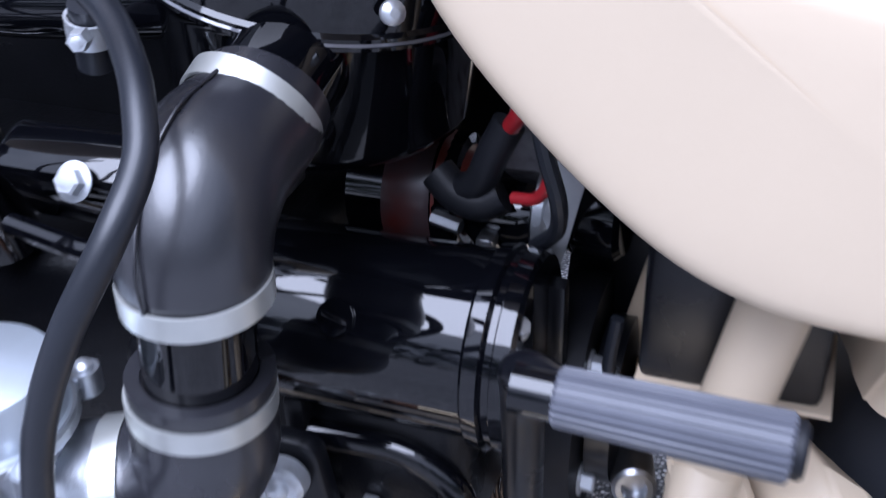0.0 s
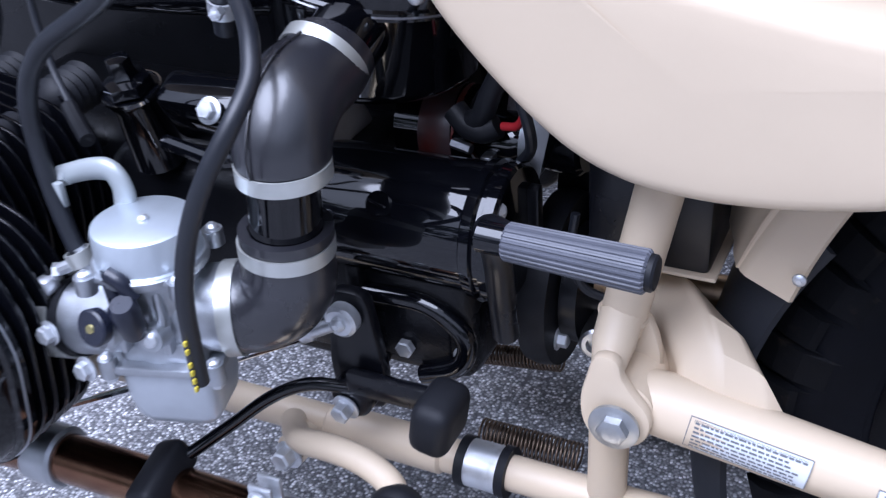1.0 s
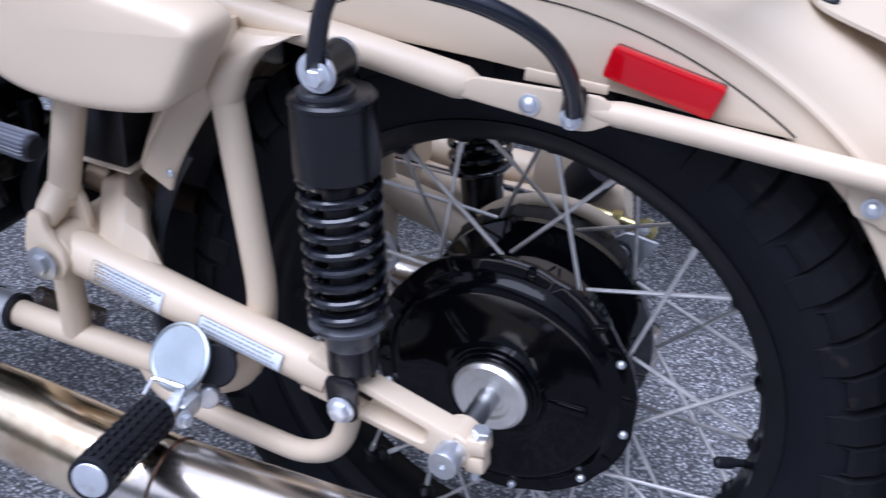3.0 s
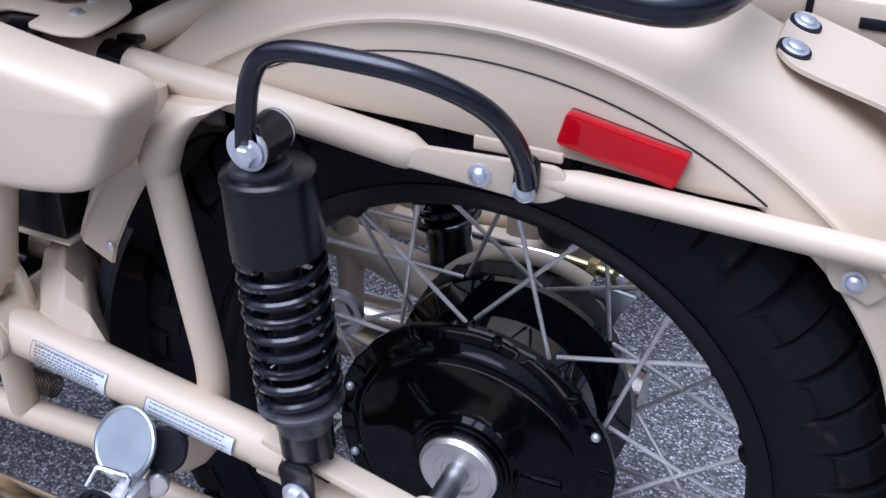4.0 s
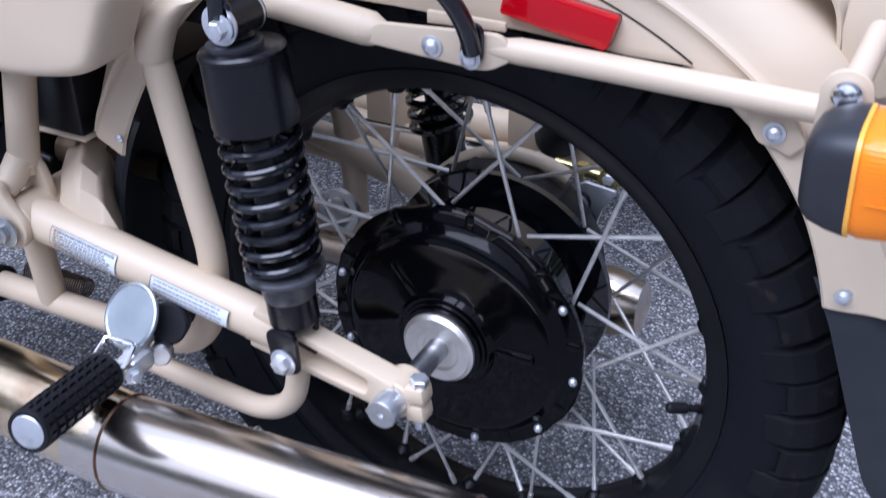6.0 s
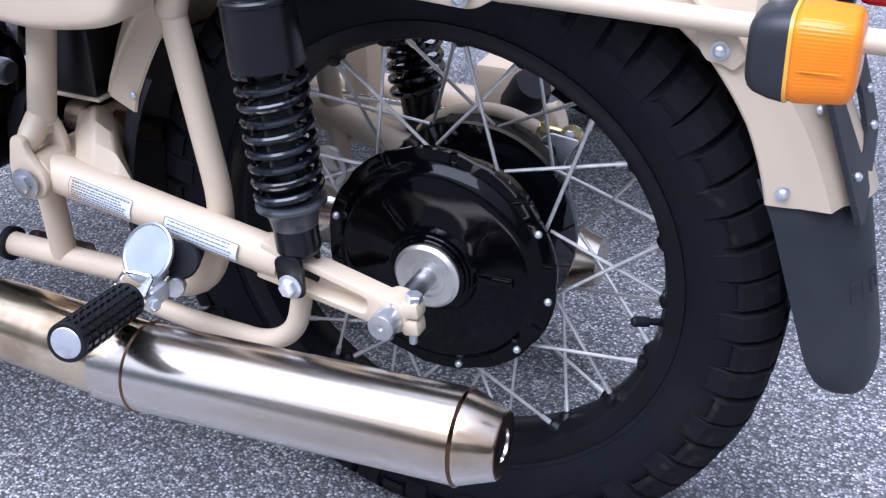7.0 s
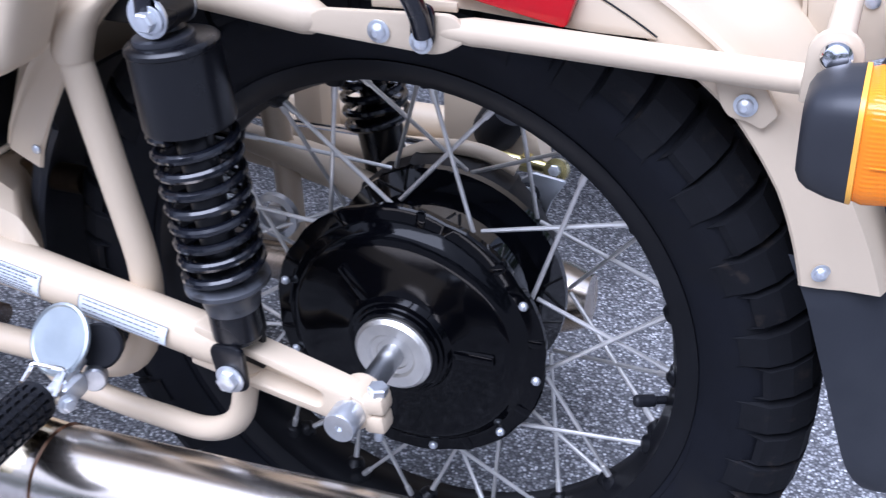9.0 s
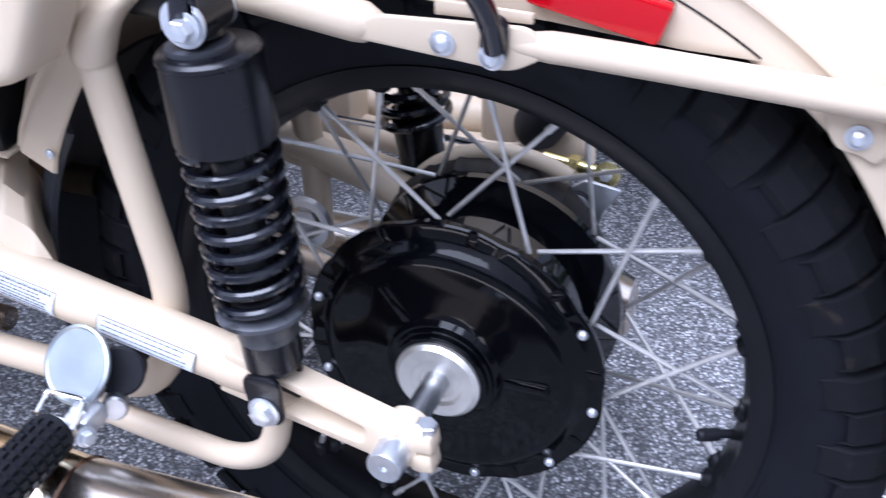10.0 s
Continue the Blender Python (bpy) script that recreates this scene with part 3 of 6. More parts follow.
    # lug that holds the swing arm pivot
    lug = xz(smooth_loop([(-0.416, 0.460), (-0.402, 0.460), (-0.398, 0.447), (-0.390, 0.435), (-0.3815, 0.424), (-0.3795, 0.411), (-0.386, 0.398), (-0.400, 0.3915), (-0.415, 0.395), (-0.4235, 0.407), (-0.4255, 0.425), (-0.4215, 0.444)], 3), -0.1460, 0.010, 0.003)
    sub("pivot_lug", lug, TAN, f)
    sub("pivot_lug", xz(smooth_loop([(-0.422, 0.468), (-0.398, 0.468), (-0.386, 0.440), (-0.388, 0.410), (-0.404, 0.394), (-0.424, 0.405), (-0.428, 0.440)], 3), -0.103, 0.010, 0.003), TAN, f)
    sub("lug_neck", tube([(-0.411, -0.106, 0.468), (-0.412, -0.120, 0.454), (-0.411, -0.134, 0.444)], [0.0145, 0.0140, 0.0105], 18, 0.01), TAN, f)
    sub("pivot_washer", lathe([(0, 0.0165), (0.0025, 0.0165), (0.003, 0.0155)], (-0.4005, -0.1510, 0.4145), AXIS, 32), DISC_STEEL, f)
    sbolt((-0.4000, -0.1540, 0.4150), AXIS, f, 0.0100, 0.007, False, material=DISC_STEEL, name="pivot_bolt")
    # black strap round the rail
    sub("cable_strap", lathe([(-0.011, 0.0142), (-0.011, 0.0158), (0.011, 0.0158), (0.011, 0.0142)], (-0.288, -0.0585, 0.6610), (1, 0, -0.04), 24, loop=True, caps=False), SATIN, f, "black strap round the frame rail")
    sub("cable_strap", box((-0.284, -0.044, 0.677), (0.020, 0.018, 0.006), 0.002), SATIN, f)
    return f


frame_tubes()


def swing_arm():
    s = top_part("swing_arm", tube([(-0.402, -0.118, 0.4165), (-0.378, -0.117, 0.412), (-0.26, -0.113, 0.3895), (-0.128, -0.108, 0.364)], [0.019, 0.0215, 0.0205, 0.0200], 22, 0.02), TAN, "tan painted swing arm with two stickers")
    sub("pivot_bush", lathe([(-0.018, 0.0225), (0.018, 0.0225), (0.020, 0.020)], (-0.402, -0.118, 0.4155), AXIS, 32), TAN, s)
    sub("pivot_seal", lathe([(0.019, 0.0195), (0.0225, 0.0195)], (-0.402, -0.118, 0.4155), AXIS, 32), RUBBER, s)
    # forged end: a channel with raised flanges
    a, b = Vector((-0.132, 0, 0.3645)), Vector((-0.004, 0, 0.3375))
    d = (b - a).normalized()
    n = Vector((-d.z, 0, d.x))
    edge = lambda p0, h0, p1, h1, cut: round_outline([tuple((p0 + n * h0).xz), tuple((p1 + n * h1).xz), tuple((p1 - n * h1).xz), tuple((p0 - n * h0).xz)], cut)
    rim = edge(a - d * 0.012, 0.0215, b + d * 0.004, 0.0165, 0.004)
    pocket = edge(a + d * 0.014, 0.0125, b - d * 0.021, 0.0072, 0.006)
    floor_ol = edge(a + d * 0.018, 0.0095, b - d * 0.025, 0.0046, 0.004)
    bm = bmesh.new()
    skin(bm, [[(x, y, z) for x, z in ol] for ol, y in ((inset(rim, 0.002), -0.0985), (rim, -0.1005), (rim, -0.1205), (inset(rim, 0.0008), -0.1222), (inset(rim, 0.0025), -0.1230), (inset(pocket, -0.0022), -0.1230), (inset(pocket, -0.0006), -0.1218), (pocket, -0.1195), (floor_ol, -0.1085))])
    sub("fork_end", bm, TAN, s, "forged fork end with a sunken web")
    sub("fork_root", tube([a + Vector((-0.014, -0.108, 0.003)), a + Vector((0.010, -0.108, -0.002))], [0.0215, 0.0195], 20, 0), TAN, s)
    eye = lathe([(-0.020, 0.0185), (0.007, 0.0185), (0.009, 0.0170), (0.009, 0.0138)], (0, -0.112, ZC), AXIS, 32)
    sub("axle_eye", eye, TAN, s)
    for dz in (0.0095, -0.0085):
        sub("clamp_ear", box((0.0205, -0.112, ZC + dz * 1.05 + 0.001), (0.019, 0.020, 0.0175), 0.0040, Matrix.Rotation(radians(-8), 4, "Y")), TAN, s)
    sbolt((0.0215, -0.112, ZC + 0.0198), (0.08, 0, 1), s, 0.0085, 0.007, False)
    sub("clamp_bolt_end", lathe([(0, 0.0042), (0.012, 0.0042), (0.013, 0.0035)], (0.0205, -0.112, ZC - 0.0165), (-0.05, 0, -1), 14), ZINC, s)
    # broad web that runs inwards to the cross tube
    bm = bmesh.new()
    sections = (
        (-0.114, ((-0.372, 0.420), (-0.345, 0.424), (-0.318, 0.414), (-0.294, 0.399), (-0.302, 0.376), (-0.372, 0.388))),
        (-0.100, ((-0.376, 0.436), (-0.352, 0.450), (-0.322, 0.440), (-0.302, 0.404), (-0.308, 0.374), (-0.376, 0.384))),
        (-0.080, ((-0.392, 0.448), (-0.364, 0.464), (-0.338, 0.450), (-0.322, 0.402), (-0.326, 0.374), (-0.392, 0.384))),
        (-0.050, ((-0.412, 0.452), (-0.384, 0.467), (-0.360, 0.442), (-0.352, 0.395), (-0.356, 0.374), (-0.412, 0.384))),
        (-0.010, ((-0.425, 0.440), (-0.405, 0.447), (-0.392, 0.425), (-0.386, 0.392), (-0.390, 0.376), (-0.425, 0.384))),
        (0.060, ((-0.425, 0.436), (-0.408, 0.440), (-0.396, 0.420), (-0.392, 0.394), (-0.395, 0.378), (-0.425, 0.384))),
    )
    skin(bm, [[(x, y, z) for x, z in round_outline(sec, 0.007)] for y, sec in sections])
    sub("arm_web", bm, TAN, s)
    sub("cross_tube", tube([(-0.402, -0.10, 0.4155), (-0.402, 0.17, 0.4155)], 0.021, 20, 0), TAN, s)
    # stickers: curved to the tube
    for (x0, z0), (x1, z1), hh, lines, title in (((-0.360, 0.414), (-0.285, 0.4005), 0.023, 7, True), ((-0.247, 0.3905), (-0.163, 0.3755), 0.0185, 4, False)):
        p, q = Vector((x0, -0.116, z0 - 0.0045)), Vector((x1, -0.114, z1 - 0.0045))
        ax = (q - p).normalized()
        up = Vector((0, 0, 1)) - ax * ax.z
        up.normalize()
        out = up.cross(ax).normalized()
        if out.y > 0:
            out = -out

        def on(u, w, lift, p=p, q=q, up=up, out=out):
            R = 0.0212 + lift
            th = w / 0.021
            k = u
            c = p + (q - p) * k
            c = Vector((c.x, -0.1165 + 0.0035 * ((c.x + 0.378) / 0.118), 0.412 - 0.0225 * ((c.x + 0.378) / 0.118)))
            return c + (out * math.cos(th) + up * math.sin(th)) * R

        def patch(u0, u1, w0, w1, lift, nu=10, nw=6):
            b2 = bmesh.new()
            g = [[b2.verts.new(on(u0 + (u1 - u0) * i / nu, w0 + (w1 - w0) * j / nw, lift)) for j in range(nw + 1)] for i in range(nu + 1)]
            for i in range(nu):
                for j in range(nw):
                    b2.faces.new((g[i][j], g[i + 1][j], g[i + 1][j + 1], g[i][j + 1]))
            return b2

        w_mid = 0.003
        sub("sticker", patch(0, 1, w_mid - hh / 2, w_mid + hh / 2, 0.0003), PAPER, s, "silver information sticker with fine print")
        rng = random.Random(int(abs(x0) * 1000))
        border = bmesh.new()
        for u0, u1, w0, w1 in ((0, 1, hh / 2 - 0.0007, hh / 2), (0, 1, -hh / 2, -hh / 2 + 0.0005), (0, 0.008, -hh / 2, hh / 2), (0.992, 1, -hh / 2, hh / 2)):
            join(border, patch(u0, u1, w_mid + w0, w_mid + w1, 0.0006))
        bmesh.ops.transform(border, matrix=BASE.inverted(), verts=border.verts)
        part("sticker_border", border, INK, s)
        printed = bmesh.new()
        for k in range(lines):
            w = w_mid + hh / 2 - hh * (k + 0.75 + (0.55 if title else 0)) / (lines + (1.1 if title else 0.5))
            u = 0.05
            end = rng.uniform(0.80, 0.95)
            while u < end:
                l = rng.uniform(0.02, 0.07)
                join(printed, patch(u, min(u + l, 0.96), w - hh * 0.030, w + hh * 0.030, 0.0006, 2, 1))
                u += l + 0.012
        bmesh.ops.transform(printed, matrix=BASE.inverted(), verts=printed.verts)
        part("fine_print", printed, INK, s)
        if title:
            tb = letters("MOTORCYCLE NOISE EMISSION CONTROL INFORMATION", (0, 0, 0), (1, 0, 0), (0, 1, 0), 1, 1)
            for v in tb.verts:
                v.co = on(0.04 + 0.92 * v.co.x, w_mid + hh / 2 - 0.0036 + 0.0019 * v.co.y, 0.0006)
            sub("sticker_title", tb, INK, s)
    return s


swing_arm()


def shock(x_top, x_bot, y, z_top, z_bot, parent_label):
    top, bot = Vector((x_top, y, z_top)), Vector((x_bot, y, z_bot))
    d = (bot - top).normalized()
    s = top_part("shock_absorber", lathe([(0.021, 0.012), (0.0215, 0.0305), (0.0225, 0.0330), (0.0245, 0.0346), (0.0275, 0.0346), (0.0285, 0.0336), (0.030, 0.0336), (0.083, 0.0350), (0.086, 0.0342), (0.086, 0.018)], top, d, 48), SATIN, parent_label)
    sub("top_plate", lathe([(0.0170, 0.010), (0.0172, 0.0205), (0.0180, 0.0220), (0.0200, 0.0225), (0.0215, 0.0225)], top + Vector((-0.003, -0.004, 0)), d, 40), SATIN_GREY, s, "dull blue-grey cap plate")
    for y in (-0.0185, 0.0165):
        sub("eye_washer", lathe([(0, 0.0158), (0.002, 0.0158), (0.002, 0.0090), (0, 0.0090)], top + Vector((0, y, 0)), AXIS, 32, loop=True, caps=False), ZINC, s)
    eye = lathe([(-0.018, 0.0155), (0.018, 0.0155), (0.018, 0.0085), (-0.018, 0.0085)], top, AXIS, 32, loop=True, caps=False)
    sub("top_eye", eye, SATIN, s)
    sub("top_eye", lathe([(0.004, 0.0095), (0.014, 0.0125)], top, d, 24), SATIN, s)
    sub("bush", lathe([(-0.019, 0.0095), (0.0195, 0.0095)], top, AXIS, 24), RUBBER, s)
    # damper body seen through the coils
    sub("damper", lathe([(0.08, 0.014), (0.195, 0.014), (0.196, 0.022), (0.27, 0.022), (0.272, 0.018)], top, d, 28), SATIN, s)
    # the spring
    u, v, _ = frame_of(d)
    turns, h0, h1, R = 8.6, 0.088, 0.217, 0.0305
    pts = []
    for i in range(int(turns * 28) + 1):
        k = i / (turns * 28)
        a = 2 * math.pi * turns * k
        pts.append(top + d * (h0 + (h1 - h0) * k) + (u * math.cos(a) + v * math.sin(a)) * R)
    sub("spring", tube(pts, 0.0042, 10, 0), SPRING, s, "glossy black coil spring")
    sub("spring_seat", lathe([(0.2165, 0.030), (0.219, 0.0345), (0.2225, 0.0345), (0.226, 0.0300), (0.232, 0.0245), (0.245, 0.0225), (0.246, 0.02)], top, d, 40), GREY_SEAT, s)
    # lower clevis
    e = bot - d * 0.030
    sub("clevis", lathe([(-0.012, 0.0215), (0.000, 0.0205), (0.006, 0.0175)], e, d, 28), SATIN, s)
    for sy in (-0.019, 0.013):
        ol = round_outline([(-0.016, 0.030), (0.016, 0.030), (0.0135, -0.014), (-0.0135, -0.014)], 0.010)
        ex = Vector((1, 0, 0)) - d * d.x
        sub("clevis_ear", plate(ol, bot + Vector((0, sy, 0)), ex, -d, 0.006, 0.002), SATIN, s)
    sbolt(bot + Vector((0, -0.0255, 0)), AXIS, s, 0.0090, 0.007, True)
    sbolt(top + Vector((0.003, -0.0215, -0.001)), AXIS, s, 0.0075, 0.008, True)
    return s


SPRING = mat("spring_enamel", (0.0055, 0.0062, 0.0095), 0.17, 0, 0.2, 0.2, 30, rough_vary=0.06)
GREY_SEAT = mat("grey_spring_seat", (0.055, 0.058, 0.066), 0.42, 0, 0, 0.2, 60, 0.1, 400, (0.02, 0.02, 0.022), 60, 0.55, 0.65)
shock(-0.1245, -0.096, -0.116, 0.6565, 0.358, "black coil-over shock absorber with chromed bolts")


def grab_handle():
    g = top_part("grab_handle", tube(curve([(-0.1265, -0.1345, 0.658), (-0.1235, -0.1355, 0.684), (-0.1175, -0.1370, 0.709), (-0.1070, -0.1380, 0.7260), (-0.088, -0.138, 0.734), (-0.055, -0.137, 0.7355), (-0.014, -0.130, 0.7315), (0.015, -0.118, 0.7205), (0.035, -0.105, 0.705), (0.047, -0.094, 0.686), (0.0530, -0.084, 0.664), (0.0545, -0.0775, 0.646)], 5), 0.0072, 16, 0), BLUE_BLACK, "blue-black bent tube grab handle")
    sub("flat_end", xz(round_outline([(-0.1345, 0.675), (-0.1145, 0.677), (-0.1125, 0.651), (-0.1220, 0.644), (-0.1340, 0.648)], 0.008), -0.1365, 0.005), BLUE_BLACK, g)
    sub("flat_end", xz(round_outline([(0.045, 0.668), (0.062, 0.666), (0.062, 0.640), (0.054, 0.632), (0.043, 0.640)], 0.008), -0.077, 0.005), BLUE_BLACK, g)
    sbolt((0.0525, -0.0772, 0.6405), AXIS, g, 0.0060, 0.005, True, dome=True)
    sbolt((0.018, -0.0708, 0.6415), AXIS, g, 0.0060, 0.005, True, dome=True)


grab_handle()


def fender():
    """The rear mudguard: a shell swept round the wheel."""
    section = [(0.000, 0.4420), (0.020, 0.4414), (0.037, 0.4380), (0.050, 0.4300), (0.0585, 0.4190), (0.0628, 0.4095), (0.0652, 0.4025), (0.0668, 0.3995), (0.0690, 0.3978), (0.0694, 0.3955), (0.0680, 0.3932), (0.0676, 0.3890), (0.0692, 0.3830), (0.0708, 0.3765), (0.0715, 0.3660)]
    bm = bmesh.new()
    rings = []
    for i in range(91):
        a = 23 + (156.0 - 23) * i / 90
        crown = -0.006 * min(1, max(0, (60 - a) / 34)) - 0.038 * min(1, max(0, (a - 134) / 22)) ** 1.1
        edge = 0.372 - 0.026 * min(1, max(0, (a - 124) / 32)) if a > 57 else float(np.interp(a, (23, 30, 36, 46, 57), (0.354, 0.3615, 0.368, 0.374, 0.372)))
        taper = 1 + 0.40 * min(1, max(0, (a - 118) / 35)) ** 1.3 + 0.05 * min(1, max(0, (50 - a) / 25))
        prof = [(s, r) for s, r in section]
        prof = [(q, r + crown * min(1, max(0, (r - 0.38) / 0.05))) for q, r in prof]
        prof[-1] = (prof[-1][0], edge)
        # the section grows round towards the rear end
        w = min(1.0, max(0.0, (52 - a) / 20))
        w = w * w * (3 - 2 * w)
        m = len(prof) - 1
        prof = [(s * (1 - w) + w * 0.0715 * math.sin(math.pi / 2 * k / m), r * (1 - w) + w * (edge + (0.430 - edge) * max(0.0, math.cos(math.pi / 2 * k / m)))) for k, (s, r) in enumerate(prof)]
        if a < 45 or a > 120:
            # the bead fades towards both ends
            f = min(1, (45 - a) / 10) if a < 45 else 0.5 * min(1, (a - 120) / 10)
            prof = [(s if not 8 <= k <= 10 else s * (1 - f) + (0.0668 + 0.0003 * (k - 8)) * f, r) for k, (s, r) in enumerate(prof)]
        low = max(0.0, (40 - a) / 17)
        turn = lambda r: low * (math.degrees(math.asin(0.150 / r)) - 23)
        outer = [polar(a + turn(r), r, YW - s * taper) for s, r in reversed(prof)] + [polar(a + turn(r), r, YW + s * taper) for s, r in prof[1:]]
        inner = [polar(a + turn(r), r - 0.0022, YW - (s - 0.0018) * taper) for s, r in reversed(prof)] + [polar(a + turn(r), r - 0.0022, YW + (s - 0.0018) * taper) for s, r in prof[1:]]
        rings.append(outer + inner[::-1])
    skin(bm, rings)
    f = top_part("rear_fender", bm, TAN, "tan painted deep rear mudguard with a raised bead")
    # filler plate under the bead, above the rail
    R = 0.3755
    ol = []
    for i in range(33):
        a = 56.8 + (123.5 - 56.8) * i / 32
        ol.append((R * math.cos(radians(a)), ZC + R * math.sin(radians(a))))
    ol += [(-0.16, 0.656), (-0.03, 0.6565), (0.08, 0.654), (0.16, 0.649)]
    sub("side_plate", xz(ol, YW - 0.0745, 0.003, 0.001), TAN, f)
    # seam line along its edge
    seam = tube([polar(a, 0.3768, YW - 0.0740) for a in np.linspace(57, 123, 50)], 0.0007, 6, 0)
    sub("seam", seam, RUBBER, f)
    # small tabs by the rail
    sub("tab", xz([(0.008, 0.654), (0.072, 0.657), (0.072, 0.664), (0.008, 0.664)], -0.060, 0.004, 0.001), TAN, f)
    # stay lug
    sub("stay_lug", xz(round_outline([(0.244, 0.632), (0.274, 0.634), (0.289, 0.609), (0.279, 0.597), (0.269, 0.602), (0.257, 0.603), (0.250, 0.612)], 0.004), -0.047, 0.008), TAN, f)
    sbolt((0.267, -0.0475, 0.614), AXIS, f, 0.0056, 0.005, True, dome=True)
    sbolt((-0.311, -0.0735, 0.496), AXIS, f, 0.0044, 0.003, False, dome=True)
    sbolt((0.3315, -0.0440, 0.4975), (0.45, -1, 0), f, 0.0048, 0.004, True, dome=True)
    # red side reflector in its tray
    rp = [(0.0700, 0.6925), (0.1540, 0.6780), (0.1465, 0.6530), (0.0640, 0.6685)]
    sub("reflector", xz(round_outline(rp, 0.004), -0.0555, 0.011, 0.002), RED_LENS, f, "red plastic side reflector")
    sub("reflector_rim", xz(round_outline(rp, 0.004), -0.0450, 0.002, 0.0005), RUBBER, f)
    # rubber flap at the front end
    for lo, hi, r0, r1, hw0, hw1 in ((153.0, 192, 0.3800, 0.384, 0.0955, 0.0900),):
        bmf = bmesh.new()
        rr = []
        for i in range(15):
            k = i / 14
            a = lo - 4 + (hi - lo + 4) * k
            r = r0 + (r1 - r0) * k
            hw = hw0 + (hw1 - hw0) * k
            o = [polar(a, r - 0.034 * abs(s) ** 5.0, YW + s * hw) for s in np.linspace(-1, 1, 25)]
            n2 = [polar(a, r - 0.034 * abs(s) ** 5.0 - 0.004, YW + s * (hw - 0.003)) for s in np.linspace(-1, 1, 25)]
            rr.append(o + n2[::-1])
        skin(bmf, rr)
        sub("front_flap", bmf, FLAP, f, "black rubber mud flap")
    # rear flap: a channel of rubber with side skirts and a rounded foot
    flap = bmesh.new()
    rr = []
    for i in range(41):
        k = i / 40
        z = 0.504 - 0.216 * k
        tip = max(0.0, (k - 0.72) / 0.28)
        foot = math.sqrt(max(0.0009, 1 - tip ** 2.4))
        xc = 0.3925 + 0.050 * k - 0.014 * tip ** 3 - 0.006 * max(0.0, 1 - k / 0.16)
        tuck = max(0.0, 1 - k / 0.16)
        hw, deep = (0.0735 - 0.006 * tuck) * (0.25 + 0.75 * foot), (0.074 - 0.026 * k) * foot
        o = [Vector((xc - deep * (1 - math.cos(t) ** 0.9), YW + hw * math.copysign(abs(math.sin(t)) ** 0.9, t), z)) for t in (math.pi / 2 * q for q in np.linspace(-0.999, 0.999, 25))]
        rr.append(o + [p + Vector((-0.0045, 0, 0)) for p in o][::-1])
    skin(flap, rr)
    sub("rear_flap", flap, FLAP, f, "slate black rubber rear mud flap")
    # worn moulded marks low on the flap
    for k in range(4):
        y = -0.022 + 0.014 * k
        t = math.asin(((YW - y) / 0.0735) ** (1 / 0.9))
        x = 0.4155 - 0.062 * (1 - math.cos(t) ** 0.9)
        turn_out = Matrix.Rotation(-0.75 * t, 4, "Z") @ Matrix.Rotation(radians(-13), 4, "Y")
        sub("moulded_mark", box((x, y, 0.404), (0.0030, 0.003, 0.020), 0.001, turn_out), FLAP, f)
        sub("moulded_mark", box((x + 0.001, y + 0.005, 0.412 - 0.016 * (k % 2)), (0.0030, 0.008, 0.004), 0.001, turn_out), FLAP, f)
    return f


fender()


# ---------------------------------------------------------------- side panel, seat base, rack and lamps
def side_panel():
    ol = smooth_loop([(-0.568, 0.800), (-0.543, 0.742), (-0.522, 0.703), (-0.505, 0.675), (-0.482, 0.648), (-0.456, 0.623), (-0.428, 0.602), (-0.400, 0.590), (-0.372, 0.5855), (-0.340, 0.5850), (-0.300, 0.589), (-0.262, 0.597), (-0.241, 0.609), (-0.228, 0.632), (-0.217, 0.655), (-0.212, 0.668), (-0.215, 0.678), (-0.226, 0.684), (-0.250, 0.687), (-0.300, 0.692), (-0.360, 0.702), (-0.414, 0.713), (-0.460, 0.726), (-0.500, 0.752), (-0.525, 0.795)], 4)
    bm = bmesh.new()
    rings = []
    for y, d in ((-0.110, 0.004), (-0.112, 0.0005), (-0.144, 0.0), (-0.1510, 0.0007), (-0.1560, 0.0025), (-0.1590, 0.0050), (-0.1606, 0.0080), (-0.1613, 0.0115), (-0.1616, 0.0150)):
        rings.append([(x, y, z) for x, z in inset(ol, d)])
    last = inset(ol, 0.0150)
    cx, cz = -0.365, 0.650
    for f, y in ((0.94, -0.1619), (0.80, -0.1623), (0.60, -0.1627), (0.40, -0.1630), (0.20, -0.1632)):
        rings.append([(cx + (x - cx) * f, y, cz + (z - cz) * f) for x, z in last])
    vs = skin(bm, rings, caps=False)
    bm.faces.new(vs[0][::-1])
    mid = bm.verts.new((cx, -0.1633, cz))
    for i in range(len(ol)):
        bm.faces.new((vs[-1][i], vs[-1][(i + 1) % len(ol)], mid))
    p = top_part("side_panel", bm, TAN, "large smooth tan metal side cover")
    return p


side_panel()


